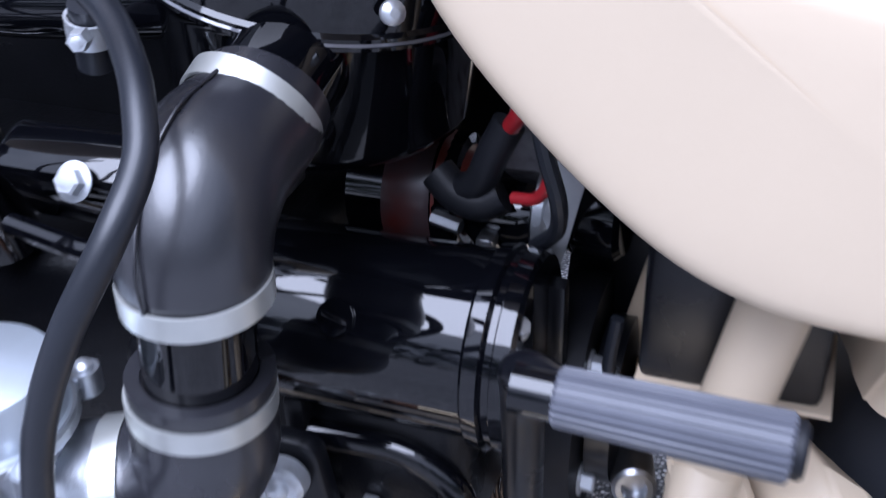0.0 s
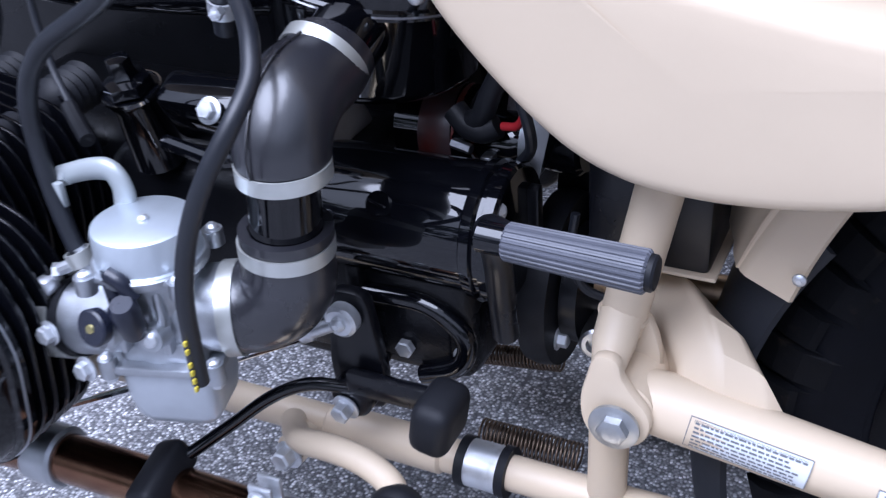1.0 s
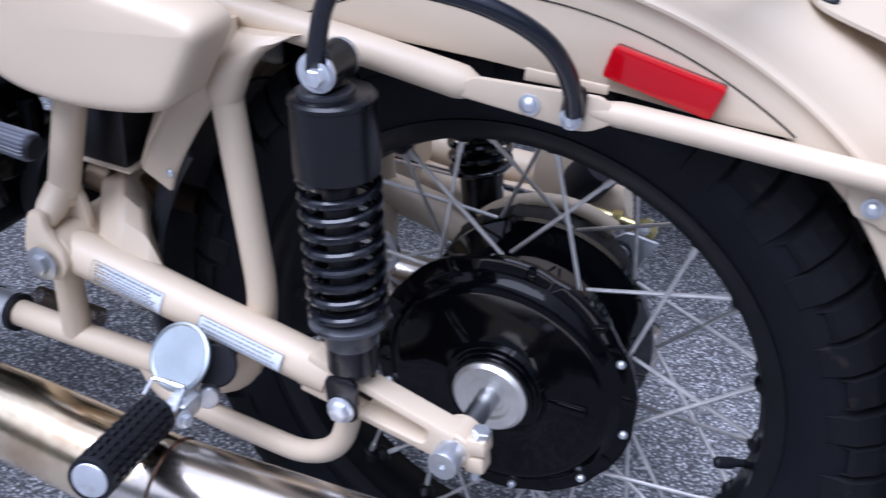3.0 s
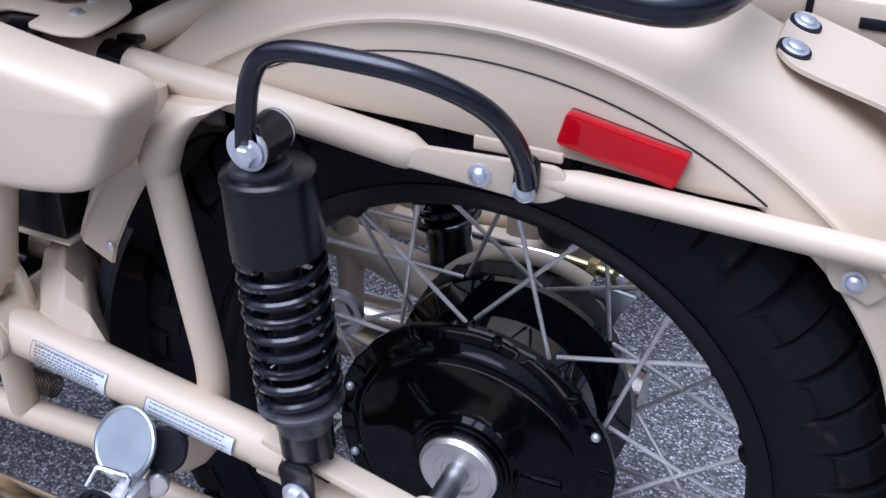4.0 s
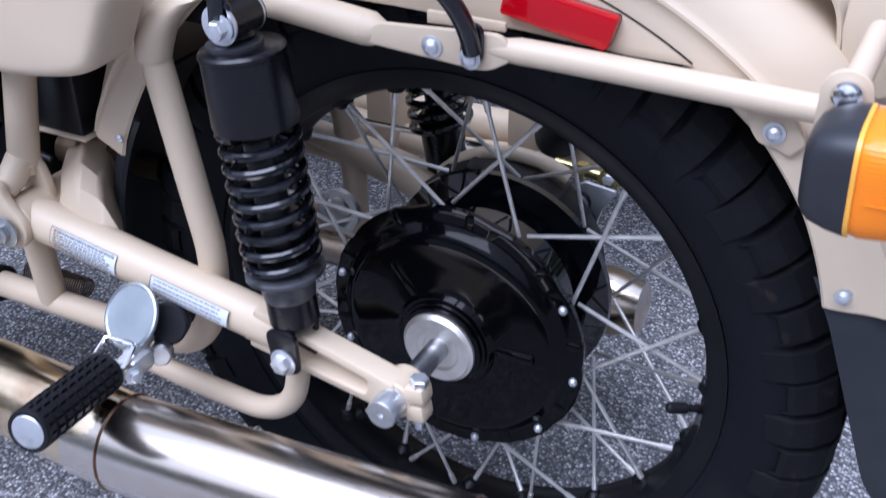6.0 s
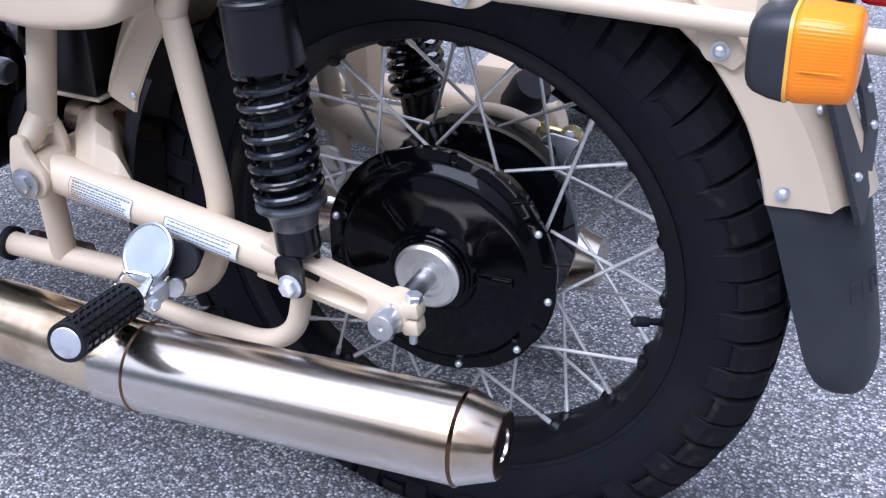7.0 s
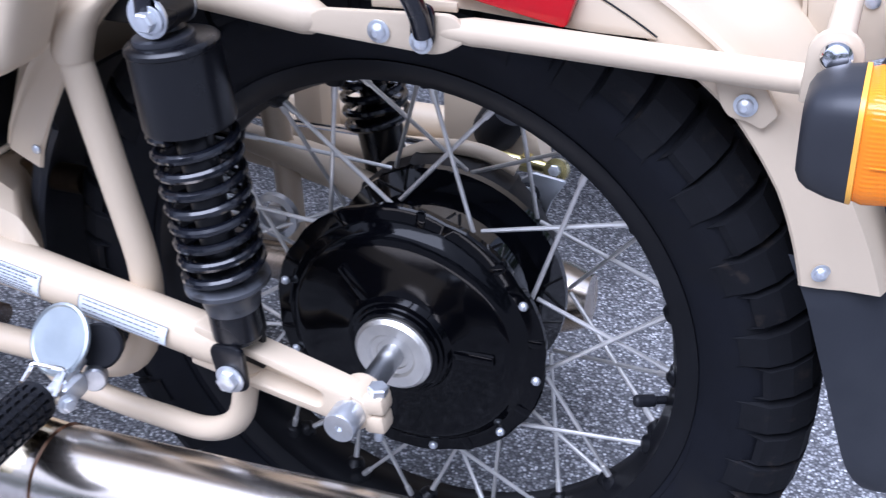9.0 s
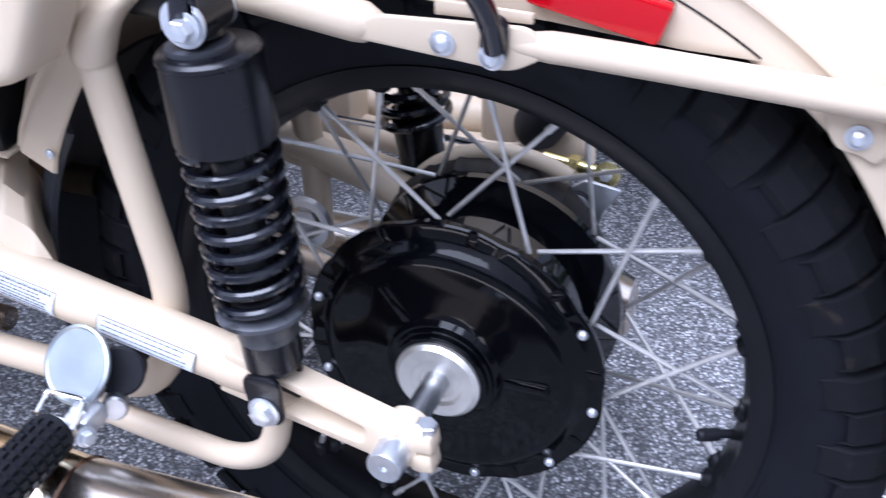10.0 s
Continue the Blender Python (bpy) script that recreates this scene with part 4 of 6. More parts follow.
def seat_base():
    sb = top_part("seat_base", plate(round_outline([(-0.47, -0.103), (-0.372, -0.103), (-0.372, -0.080), (-0.338, -0.078), (-0.334, -0.103), (-0.300, -0.107), (-0.279, -0.100), (-0.281, -0.065), (-0.288, -0.036), (-0.305, -0.020), (-0.34, 0.02), (-0.47, 0.02)], 0.008), (0, 0, 0.6945), (1, 0, 0), (0, 1, 0), 0.0025, 0.0006), TAN, "tan sheet metal seat bracket with screws")
    sub("upper_plate", plate(round_outline([(-0.52, -0.060), (-0.330, -0.060), (-0.322, -0.030), (-0.338, 0.006), (-0.357, 0.030), (-0.37, 0.10), (-0.52, 0.12)], 0.014), (0, 0, 0.702), (1, 0, 0), (0, 1, 0), 0.003, 0.0008), TAN, sb)
    for x, y, z in ((-0.317, -0.066, 0.697), (-0.324, -0.038, 0.697), (-0.399, -0.024, 0.705)):
        sbolt((x, y, z), (0, 0, 1), sb, 0.0058, 0.004, False, dome=True)
    sub("catch", box((-0.355, -0.090, 0.6885), (0.046, 0.034, 0.010), 0.002), SATIN, sb, "black seat catch")
    sub("catch", box((-0.356, -0.108, 0.6935), (0.013, 0.016, 0.008), 0.002), SATIN, sb)
    # saddle block kept out of view, added to shade the plates below
    sub("saddle_shade", box((-0.43, 0.03, 0.850), (0.48, 0.34, 0.12), 0.03, None, None, 4), SATIN, sb, "unseen black saddle block, added to shade the seat base")
    # made-up black box, its colour stands for the shade under the seat
    sub("under_seat_filler", box((-0.335, 0.085, 0.635), (0.20, 0.17, 0.10), 0.012), SATIN, sb, "black filler box that paints in the shade under the saddle")
    return sb


seat_base()


def luggage_rack():
    r = top_part("luggage_rack", tube([(-0.20, -0.072, 0.790), (0.0, -0.080, 0.7865), (0.146, -0.090, 0.7830), (0.166, -0.030, 0.7865), (0.164, 0.12, 0.795), (0.0, 0.135, 0.80)], 0.0122, 18, 0.036), BLUE_BLACK, "blue-black tubular luggage rack")
    return r


luggage_rack()


up_axis = Vector((0, 0, 1))


def tail_bracket():
    """A bent strip of tan sheet metal that carries the rear lamp."""
    near = curve([(0.1835, 0.0380, 0.7368), (0.1850, 0.0140, 0.7360), (0.1905, -0.0010, 0.7343), (0.2000, -0.0095, 0.7312), (0.2140, -0.0110, 0.7270), (0.2400, -0.0080, 0.7190), (0.2620, -0.0040, 0.7110), (0.2770, 0.0000, 0.6990), (0.2850, 0.0020, 0.6860), (0.2885, 0.0030, 0.6700), (0.2900, 0.0035, 0.6550), (0.2935, 0.004, 0.6400)], 4)
    far = curve([(0.1837, 0.0420, 0.7367), (0.1845, 0.0720, 0.7364), (0.1905, 0.0880, 0.7344), (0.2000, 0.0940, 0.7312), (0.2150, 0.0950, 0.7265), (0.2420, 0.0950, 0.7185), (0.2660, 0.0930, 0.7105), (0.2870, 0.0900, 0.7000), (0.2990, 0.0880, 0.6880), (0.3040, 0.0860, 0.6730), (0.3060, 0.0850, 0.6560), (0.3080, 0.084, 0.6400)], 4)
    bm = bmesh.new()
    rings = []
    for i, (p, q) in enumerate(zip(near, far)):
        d = (near[min(i + 1, len(near) - 1)] - near[max(i - 1, 0)]).normalized()
        n = (q - p).cross(d).normalized()
        n = n if n.z + n.x > 0 else -n
        rings.append([p, q, q + n * 0.003, p + n * 0.003])
    skin(bm, rings)
    t = top_part("tail_bracket", bm, TAN, "tan sheet metal lamp bracket bolted to the mudguard")
    for x, y, z in ((0.1960, 0.0130, 0.7325), (0.1955, 0.0660, 0.7328)):
        up = Vector((0.30, -0.15, 1)).normalized()
        sub("rubber_washer", lathe([(0, 0.0115), (0.003, 0.0115)], Vector((x, y, z)) + up * 0.002, up, 28), RUBBER, t)
        sbolt(Vector((x, y, z)) + up * 0.005, up, t, 0.0066, 0.003, True, dome=True)
    sub("mount_plate", xz(round_outline([(0.291, 0.672), (0.293, 0.700), (0.345, 0.715), (0.352, 0.640), (0.322, 0.628), (0.296, 0.640)], 0.004), 0.0035, 0.003), TAN, t)
    sbolt((0.331, 0.0035, 0.674), AXIS, t, 0.0052, 0.003, False, dome=True)
    sub("tail_lamp_base", box((0.352, 0.03, 0.680), (0.014, 0.086, 0.070), 0.004), SATIN, t, "black rear lamp base")
    sub("tail_lamp_lens", box((0.385, 0.03, 0.682), (0.052, 0.080, 0.064), 0.010, None, None, 3), RED_LENS, t, "red rear lamp lens")
    # number plate holder: a pointed black plate with a tall oval opening
    A = Vector((0.352, -0.030, 0.576))
    ey = (Vector((0.391, -0.030, 0.472)) - A).normalized()
    ex = Vector((0.20, 0.98, 0.0))
    ex = (ex - ey * ex.dot(ey)).normalized()
    nrm = ex.cross(ey).normalized()
    nrm = nrm if nrm.x > 0 else -nrm
    outer = round_outline([(0.0, -0.050), (0.096, -0.050), (0.098, 0.020), (0.094, 0.058), (0.014, 0.114), (0.003, 0.114), (0.0, 0.0)], 0.004)
    ctr = Vector((0.048, 0.016))
    ang = [math.atan2(y - ctr.y, x - ctr.x) for x, y in outer]
    hole = [(ctr.x + 0.022 * math.cos(t), ctr.y + 0.050 * math.sin(t)) for t in ang]
    on = lambda p, h: A + ex * p[0] + ey * p[1] + nrm * h
    bm = bmesh.new()
    skin(bm, [[on(p, 0.0) for p in outer], [on(p, 0.004) for p in inset(outer, 0.0)], [on(p, 0.005) for p in inset(outer, 0.001)], [on(p, 0.005) for p in hole], [on(p, 0.0) for p in hole]], loop=True)
    sub("plate_holder", bm, SATIN_GREY, t, "black number plate holder without a plate")
    for u, w in ((0.014, 0.000), (0.088, 0.022), (0.078, 0.052), (0.018, 0.074)):
        sbolt(on((u, w), 0.005), nrm, t, 0.0042, 0.004, False, dome=True)
    sbolt((0.3485, -0.020, 0.566), (0.6, -0.8, 0.1), t, 0.0042, 0.004, False, dome=True)
    # slotted rail further back
    sub("slotted_rail", box((0.300, 0.217, 0.7000), (0.222, 0.034, 0.034), 0.003), TAN, t, "tan slotted sheet metal rail")
    # slot and rail gap are solid boxes, coloured dark for the shade inside
    sub("slot", box((0.2370, 0.1990, 0.7000), (0.022, 0.003, 0.0090), 0.0014), RUBBER, t)
    sub("rail_plate", box((0.160, 0.222, 0.7020), (0.052, 0.026, 0.030), 0.003), TAN, t)
    sub("rail_plate", box((0.105, 0.240, 0.7060), (0.070, 0.022, 0.024), 0.003), TAN, t)
    sub("rail_gap", box((0.1865, 0.2150, 0.7000), (0.006, 0.028, 0.030), 0.001), SATIN, t)
    sbolt((0.1960, 0.2080, 0.7172), up_axis, t, 0.0070, 0.004, False, material=TAN, dome=True)
    sub("stub_tube", lathe([(0, 0.0085), (0.060, 0.0085)], (0.243, 0.226, 0.7160), up_axis, 16), TAN, t)
    sub("stub_ring", lathe([(0, 0.0150), (0.004, 0.0150), (0.006, 0.0120)], (0.243, 0.226, 0.7168), up_axis, 24), TAN, t)
    return t


tail_bracket()


def indicator():
    square = lambda a, h: 0.905 * (abs(math.cos(a)) ** 4.2 + abs(math.sin(a)) ** 4.2) ** (-1 / 4.2)
    # fine ribs moulded along the lens
    ribbed = lambda a, h: square(a, h) * (1 + (0.007 * math.cos(84 * a) if 0.036 < h < 0.066 else 0.0))
    c = Vector((0.307, -0.190, 0.6690))
    d = Vector((1, 0.0, 0.03)).normalized()
    i = top_part("turn_signal", lathe([(0.003, 0.006), (0.0035, 0.0215), (0.006, 0.0262), (0.010, 0.0292), (0.020, 0.0325), (0.0290, 0.0340), (0.0290, 0.030)], c, d, 64, wave=square), SATIN_GREY, "amber turn signal with a black plastic back")
    sub("lens_flange", lathe([(0.0285, 0.0325), (0.0292, 0.0342), (0.0315, 0.0342), (0.0320, 0.0325)], c, d, 64, wave=square), AMBER_IN, i)
    sub("lens", lathe([(0.0315, 0.0322), (0.0345, 0.0330), (0.0365, 0.0334), (0.0655, 0.0312), (0.0690, 0.0296), (0.0718, 0.0255), (0.0730, 0.012), (0.0730, 0.004)], c, d, 336, wave=ribbed), AMBER, i, "ribbed amber plastic lens")
    sub("lens_joint", lathe([(0, 0.0006), (0.0260, 0.0006)], c + d * 0.038 + Vector((0, -0.0306, -0.004)), d, 8), AMBER, i)
    sub("bulb_reflector", lathe([(0.0345, 0.029), (0.050, 0.012), (0.052, 0.004)], c, d, 24), AMBER_IN, i)
    # round-topped steel tab that carries the lamp
    tab = [(0.304, 0.664), (0.334, 0.664)] + [(0.319 + 0.0145 * math.cos(q), 0.6925 + 0.0145 * math.sin(q)) for q in np.linspace(0, math.pi, 14)]
    sub("mount_tab", xz(tab, -0.1500, 0.005, 0.0015), TAN, i)
    sub("tab_bolt", lathe([(0, 0.0085), (0.004, 0.0085), (0.007, 0.0065), (0.008, 0.003)], (0.3195, -0.1525, 0.6935), (0, -1, 0.25), 28), BRIGHT, i, "bright dome-headed bolt")
    sub("stalk", tube([(0.318, -0.02, 0.684), (0.318, -0.10, 0.682), (0.319, -0.147, 0.680)], 0.0085, 14, 0.02), TAN, i)
    return i


AMBER_IN = mat("amber_inside", (0.85, 0.42, 0.05), 0.3, 0, 0, 0.05, 20)
indicator()


# ---------------------------------------------------------------- exhaust
# near-black that stands for the shade inside the muffler mouth
MOUTH_DARK = mat("mouth_dark", (0.008, 0.007, 0.006), 0.9, 0, 0, 0.3, 60, spec=0.2)


def exhaust():
    Y = -0.215
    body = [(-0.255, 0.0405), (-0.214, 0.0432), (-0.210, 0.0436), (0.112, 0.0436), (0.117, 0.0430), (0.121, 0.0418), (0.150, 0.0318), (0.1515, 0.0305), (0.1515, 0.0150), (0.146, 0.0140)]
    o, d = Vector((0, Y, 0.2905)), Vector((1, 0.05, 0.025)).normalized()
    m = top_part("muffler", lathe(body, o, d, 56), CHROME, "polished steel muffler with brown heat tint")
    sub("end_plate", lathe([(0.1512, 0.0296), (0.1522, 0.0290), (0.1522, 0.0160)], o, d, 40, caps=False), BROWN, m, "brown heat-stained end plate")
    sub("tail_pipe", lathe([(0.1395, 0.0145), (0.1490, 0.0145), (0.1440, 0.002)], o, d, 40), MOUTH_DARK, m, "shallow muffler mouth, painted black for its dark inside")
    # the front cone climbs a little towards the engine
    rear = o + d * -0.214
    front = Vector((-0.602, -0.211, 0.2930)) - rear
    cone = [(front.length - h, r) for h, r in ((0.0, 0.0215), (0.025, 0.0225), (0.055, 0.0260), (0.10, 0.0325), (0.15, 0.0375), (0.22, 0.0408), (0.30, 0.0420), (0.386, 0.0428))]
    sub("cone", lathe(cone, rear, front, 48), GOLD, m, "bronze tinted front cone of the muffler")
    for h in (-0.213, 0.1155):
        sub("weld_seam", lathe([(h - 0.0022, 0.0430), (h, 0.0452), (h + 0.0022, 0.0430)], o, d, 56, loop=True, caps=False), BROWN, m)
    pipe = top_part("exhaust_pipe", tube([(-1.05, -0.20, 0.256), (-0.88, -0.198, 0.275), (-0.70, -0.203, 0.2865), (-0.58, -0.212, 0.2940)], 0.0205, 22, 0.05), BROWN, "brown heat-tinted exhaust pipe")
    sub("pipe_collar", lathe([(-0.03, 0.023), (-0.028, 0.0255), (0.0, 0.0255), (0.003, 0.023)], (-0.845, -0.1990, 0.2772), (1, -0.03, 0.05), 28), ALU, pipe)
    sub("pipe_clamp", lathe([(-0.010, 0.0225), (-0.010, 0.0245), (0.010, 0.0245), (0.010, 0.0225)], (-0.638, -0.208, 0.2905), (1, -0.05, 0.05), 32, loop=True, caps=False), ZINC, pipe, "bright steel pipe clamp")
    for dy in (-0.006, 0.006):
        sub("clamp_ear", box((-0.638, -0.208 + dy, 0.322), (0.020, 0.004, 0.022), 0.0018), ZINC, pipe)
    sbolt((-0.638, -0.218, 0.323), AXIS, pipe, 0.0058, 0.006, True)
    return m


exhaust()


# ---------------------------------------------------------------- foot rests and pedals
def ribbed_peg(a, b, r, n_ring, n_long):
    """A rubber peg with raised squares between crossed grooves."""
    a, b = Vector(a), Vector(b)
    d = (b - a).normalized()
    L = (b - a).length
    u, v, _ = frame_of(d)
    bm = lathe([(0, r * 0.82), (0.003, r * 0.86), (L - 0.003, r * 0.86), (L, r * 0.8)], a, d, 28)
    for i in range(n_ring):
        h0 = L * (i + 0.12) / n_ring
        h1 = L * (i + 0.88) / n_ring
        for k in range(n_long):
            t0, t1 = 2 * math.pi * (k + 0.12) / n_long, 2 * math.pi * (k + 0.88) / n_long
            q = []
            for rr, e in ((r * 0.84, 0.0), (r, 0.10)):
                for h, t in ((h0 + (h1 - h0) * e, t0 + (t1 - t0) * e), (h1 - (h1 - h0) * e, t0 + (t1 - t0) * e), (h1 - (h1 - h0) * e, t1 - (t1 - t0) * e), (h0 + (h1 - h0) * e, t1 - (t1 - t0) * e)):
                    q.append(bm.verts.new(a + d * h + (u * math.cos(t) + v * math.sin(t)) * rr))
            for f in ((0, 1, 5, 4), (1, 2, 6, 5), (2, 3, 7, 6), (3, 0, 4, 7), (4, 5, 6, 7)):
                bm.faces.new([q[j] for j in f])
    return bm


def passenger_rest():
    a, b = Vector((-0.234, -0.218, 0.350)), Vector((-0.2155, -0.316, 0.3695))
    d = (b - a).normalized()
    p = top_part("passenger_foot_rest", ribbed_peg(a, b, 0.0190, 9, 16), RUBBER, "black ribbed rubber passenger foot rest, folded out")
    sub("end_disc", lathe([(-0.001, 0.0152), (0.002, 0.0152), (0.0030, 0.0140), (0.0034, 0.003)], b, d, 32), ZINC, p, "zinc end disc of the foot rest")
    sub("end_rim", lathe([(-0.004, 0.0160), (-0.003, 0.0186), (0.0005, 0.0190), (0.0024, 0.0182), (0.0024, 0.0150)], b, d, 32), RUBBER, p)
    sub("root_rim", lathe([(-0.004, 0.0150), (-0.003, 0.0185), (0.003, 0.0185)], a, d, 32), RUBBER, p)
    sub("pin_tongue", box(a - d * 0.010 + Vector((0, 0, 0.001)), (0.024, 0.020, 0.008), 0.002), ZINC, p)
    hc = a - d * 0.020
    sub("wire_clip", tube([hc + Vector((-0.017, -0.006, 0.010)), hc + Vector((-0.019, 0.012, 0.016)), hc + Vector((0.013, 0.014, 0.016)), hc + Vector((0.015, -0.006, 0.004))], 0.0022, 8, 0.004), BRIGHT, p)
    sub("hinge", box(hc + Vector((0.010, 0.014, -0.004)), (0.022, 0.028, 0.020), 0.005), ZINC, p)
    sbolt(hc + Vector((0.022, -0.002, -0.004)), (0.9, -0.4, 0.2), p, 0.0058, 0.006, True)
    sub("lug", lathe([(0, 0.0105), (0.012, 0.0105), (0.014, 0.009)], (-0.222, -0.156, 0.338), (0.5, -0.8, 0.2), 28), STEEL, p)
    # the round plate behind, tipped up
    c, n = Vector((-0.245, -0.163, 0.3730)), Vector((-0.10, -0.80, 0.62)).normalized()
    sub("round_plate", lathe([(-0.003, 0.0295), (0.0, 0.0312), (0.0018, 0.0307), (0.0026, 0.0287), (0.0014, 0.0272), (0.0012, 0.004)], c, n, 48), DISC, p, "dull zinc round plate")
    sub("rubber_stop", lathe([(-0.024, 0.016), (-0.002, 0.020), (0, 0.018)], c + Vector((0.026, 0.014, -0.010)), Vector((0.3, -0.7, 0.4)), 28), RUBBER, p)
    sub("stem", tube([c + Vector((0.012, 0.004, -0.020)), hc + Vector((0.008, 0.010, 0.004))], 0.007, 12, 0), ZINC, p)


DISC = mat("dull_zinc", (0.42, 0.46, 0.48), 0.45, 1, 0, 0.08, 40, 0.06, 300, (0.36, 0.40, 0.43), 30, 0.5, 0.8, 0.08)
passenger_rest()


def rider_rest():
    p = top_part("rider_foot_rest", tube([(-0.545, -0.180, 0.316), (-0.543, -0.225, 0.315), (-0.538, -0.272, 0.313)], [0.0195, 0.0205, 0.0215], 28, 0.02), RUBBER, "smooth black rubber rider foot rest")
    sub("peg_end", lathe([(-0.002, 0.0215), (0.005, 0.0200), (0.007, 0.014)], (-0.538, -0.272, 0.313), (0.1, -1, -0.05), 28), RUBBER, p)
    sub("peg_root", lathe([(-0.010, 0.0135), (0.0, 0.0205), (0.006, 0.0215), (0.010, 0.0200)], (-0.545, -0.180, 0.316), (0.05, -1, -0.02), 28), RUBBER, p)


rider_rest()


def gear_lever():
    g = top_part("gear_lever", xz(round_outline([(-0.617, 0.452), (-0.588, 0.452), (-0.578, 0.385), (-0.580, 0.352), (-0.620, 0.352), (-0.624, 0.385)], 0.010), -0.128, 0.012, 0.003), SATIN, "black heel and toe gear lever")
    sub("hub", lathe([(0, 0.017), (0.020, 0.017), (0.022, 0.015)], (-0.602, -0.118, 0.366), AXIS, 28), SATIN, g)
    sbolt((-0.606, -0.1395, 0.358), (-0.1, -1, -0.15), g, 0.0078, 0.010, True)
    sub("heel_arm", box((-0.562, -0.138, 0.383), (0.082, 0.010, 0.021), 0.004, Matrix.Rotation(radians(0), 4, "Y")), SATIN, g)
    sub("heel_pad", box((-0.523, -0.152, 0.384), (0.030, 0.046, 0.042), 0.010, Matrix.Rotation(radians(10), 4, "Y"), None, 4), RUBBER, g, "black rubber heel pad")
    toe = soft_tube([(-0.600, -0.136, 0.374), (-0.635, -0.142, 0.372), (-0.665, -0.150, 0.357), (-0.695, -0.162, 0.332), (-0.718, -0.176, 0.314), (-0.735, -0.190, 0.302)], 0.0052, 12)
    sub("toe_arm", toe, GLOSS, g)
    sub("toe_pad", box((-0.737, -0.207, 0.300), (0.030, 0.060, 0.028), 0.008, Matrix.Rotation(radians(-25), 4, "Y") @ Matrix.Rotation(radians(12), 4, "X"), None, 4), RUBBER, g, "black rubber toe pad")
    # link rod to the carburettor side and its ball joint
    sub("ball_joint", lathe([(-0.006, 0.010), (-0.004, 0.0125), (0.004, 0.0125), (0.006, 0.010)], (-0.602, -0.136, 0.435), AXIS, 28), ZINC, g)
    sbolt((-0.602, -0.142, 0.435), AXIS, g, 0.0058, 0.005, False, dome=True)
    sub("rod_end", lathe([(0, 0.0052), (0.020, 0.0052), (0.022, 0.0068), (0.030, 0.0068)], (-0.608, -0.139, 0.431), (-1, -0.06, -0.56), 12), ZINC, g)
    sub("link_rod", tube([(-0.630, -0.141, 0.418), (-0.711, -0.142, 0.372), (-0.819, -0.143, 0.312), (-0.924, -0.144, 0.256)], 0.0042, 10, 0.01), BRIGHT, g, "bright steel link rod")
    return g


gear_lever()


def kick_starter():
    a, b = Vector((-0.4640, -0.165, 0.5450)), Vector((-0.3790, -0.165, 0.5425))
    d = (b - a).normalized()
    n = 22
    wave = lambda t, h: 1 + 0.035 * (1 if math.cos(n * t) > 0.2 else -1)
    bm = lathe([(0.0, 0.0098), (0.0015, 0.0112), (0.04, 0.0120), (0.083, 0.0126), (0.0845, 0.0110)], a, d, 132, wave=wave)
    k = top_part("kick_starter", bm, GRIP, "kick starter lever with a ribbed grey rubber")
    sub("end_cap", lathe([(0.0840, 0.0108), (0.0875, 0.0108), (0.0890, 0.0095), (0.0890, 0.003)], a, d, 28), RUBBER, k)
    sub("collar", lathe([(-0.016, 0.0098), (0.001, 0.0098)], a, d, 28), GLOSS, k)
    sub("lever_arm", tube([a + Vector((0.004, 0, 0)), a + Vector((-0.016, 0.010, 0.001)), a + Vector((-0.022, 0.035, -0.030)), Vector((-0.492, -0.105, 0.43))], 0.0095, 16, 0.016), SATIN, k)
    return k


kick_starter()


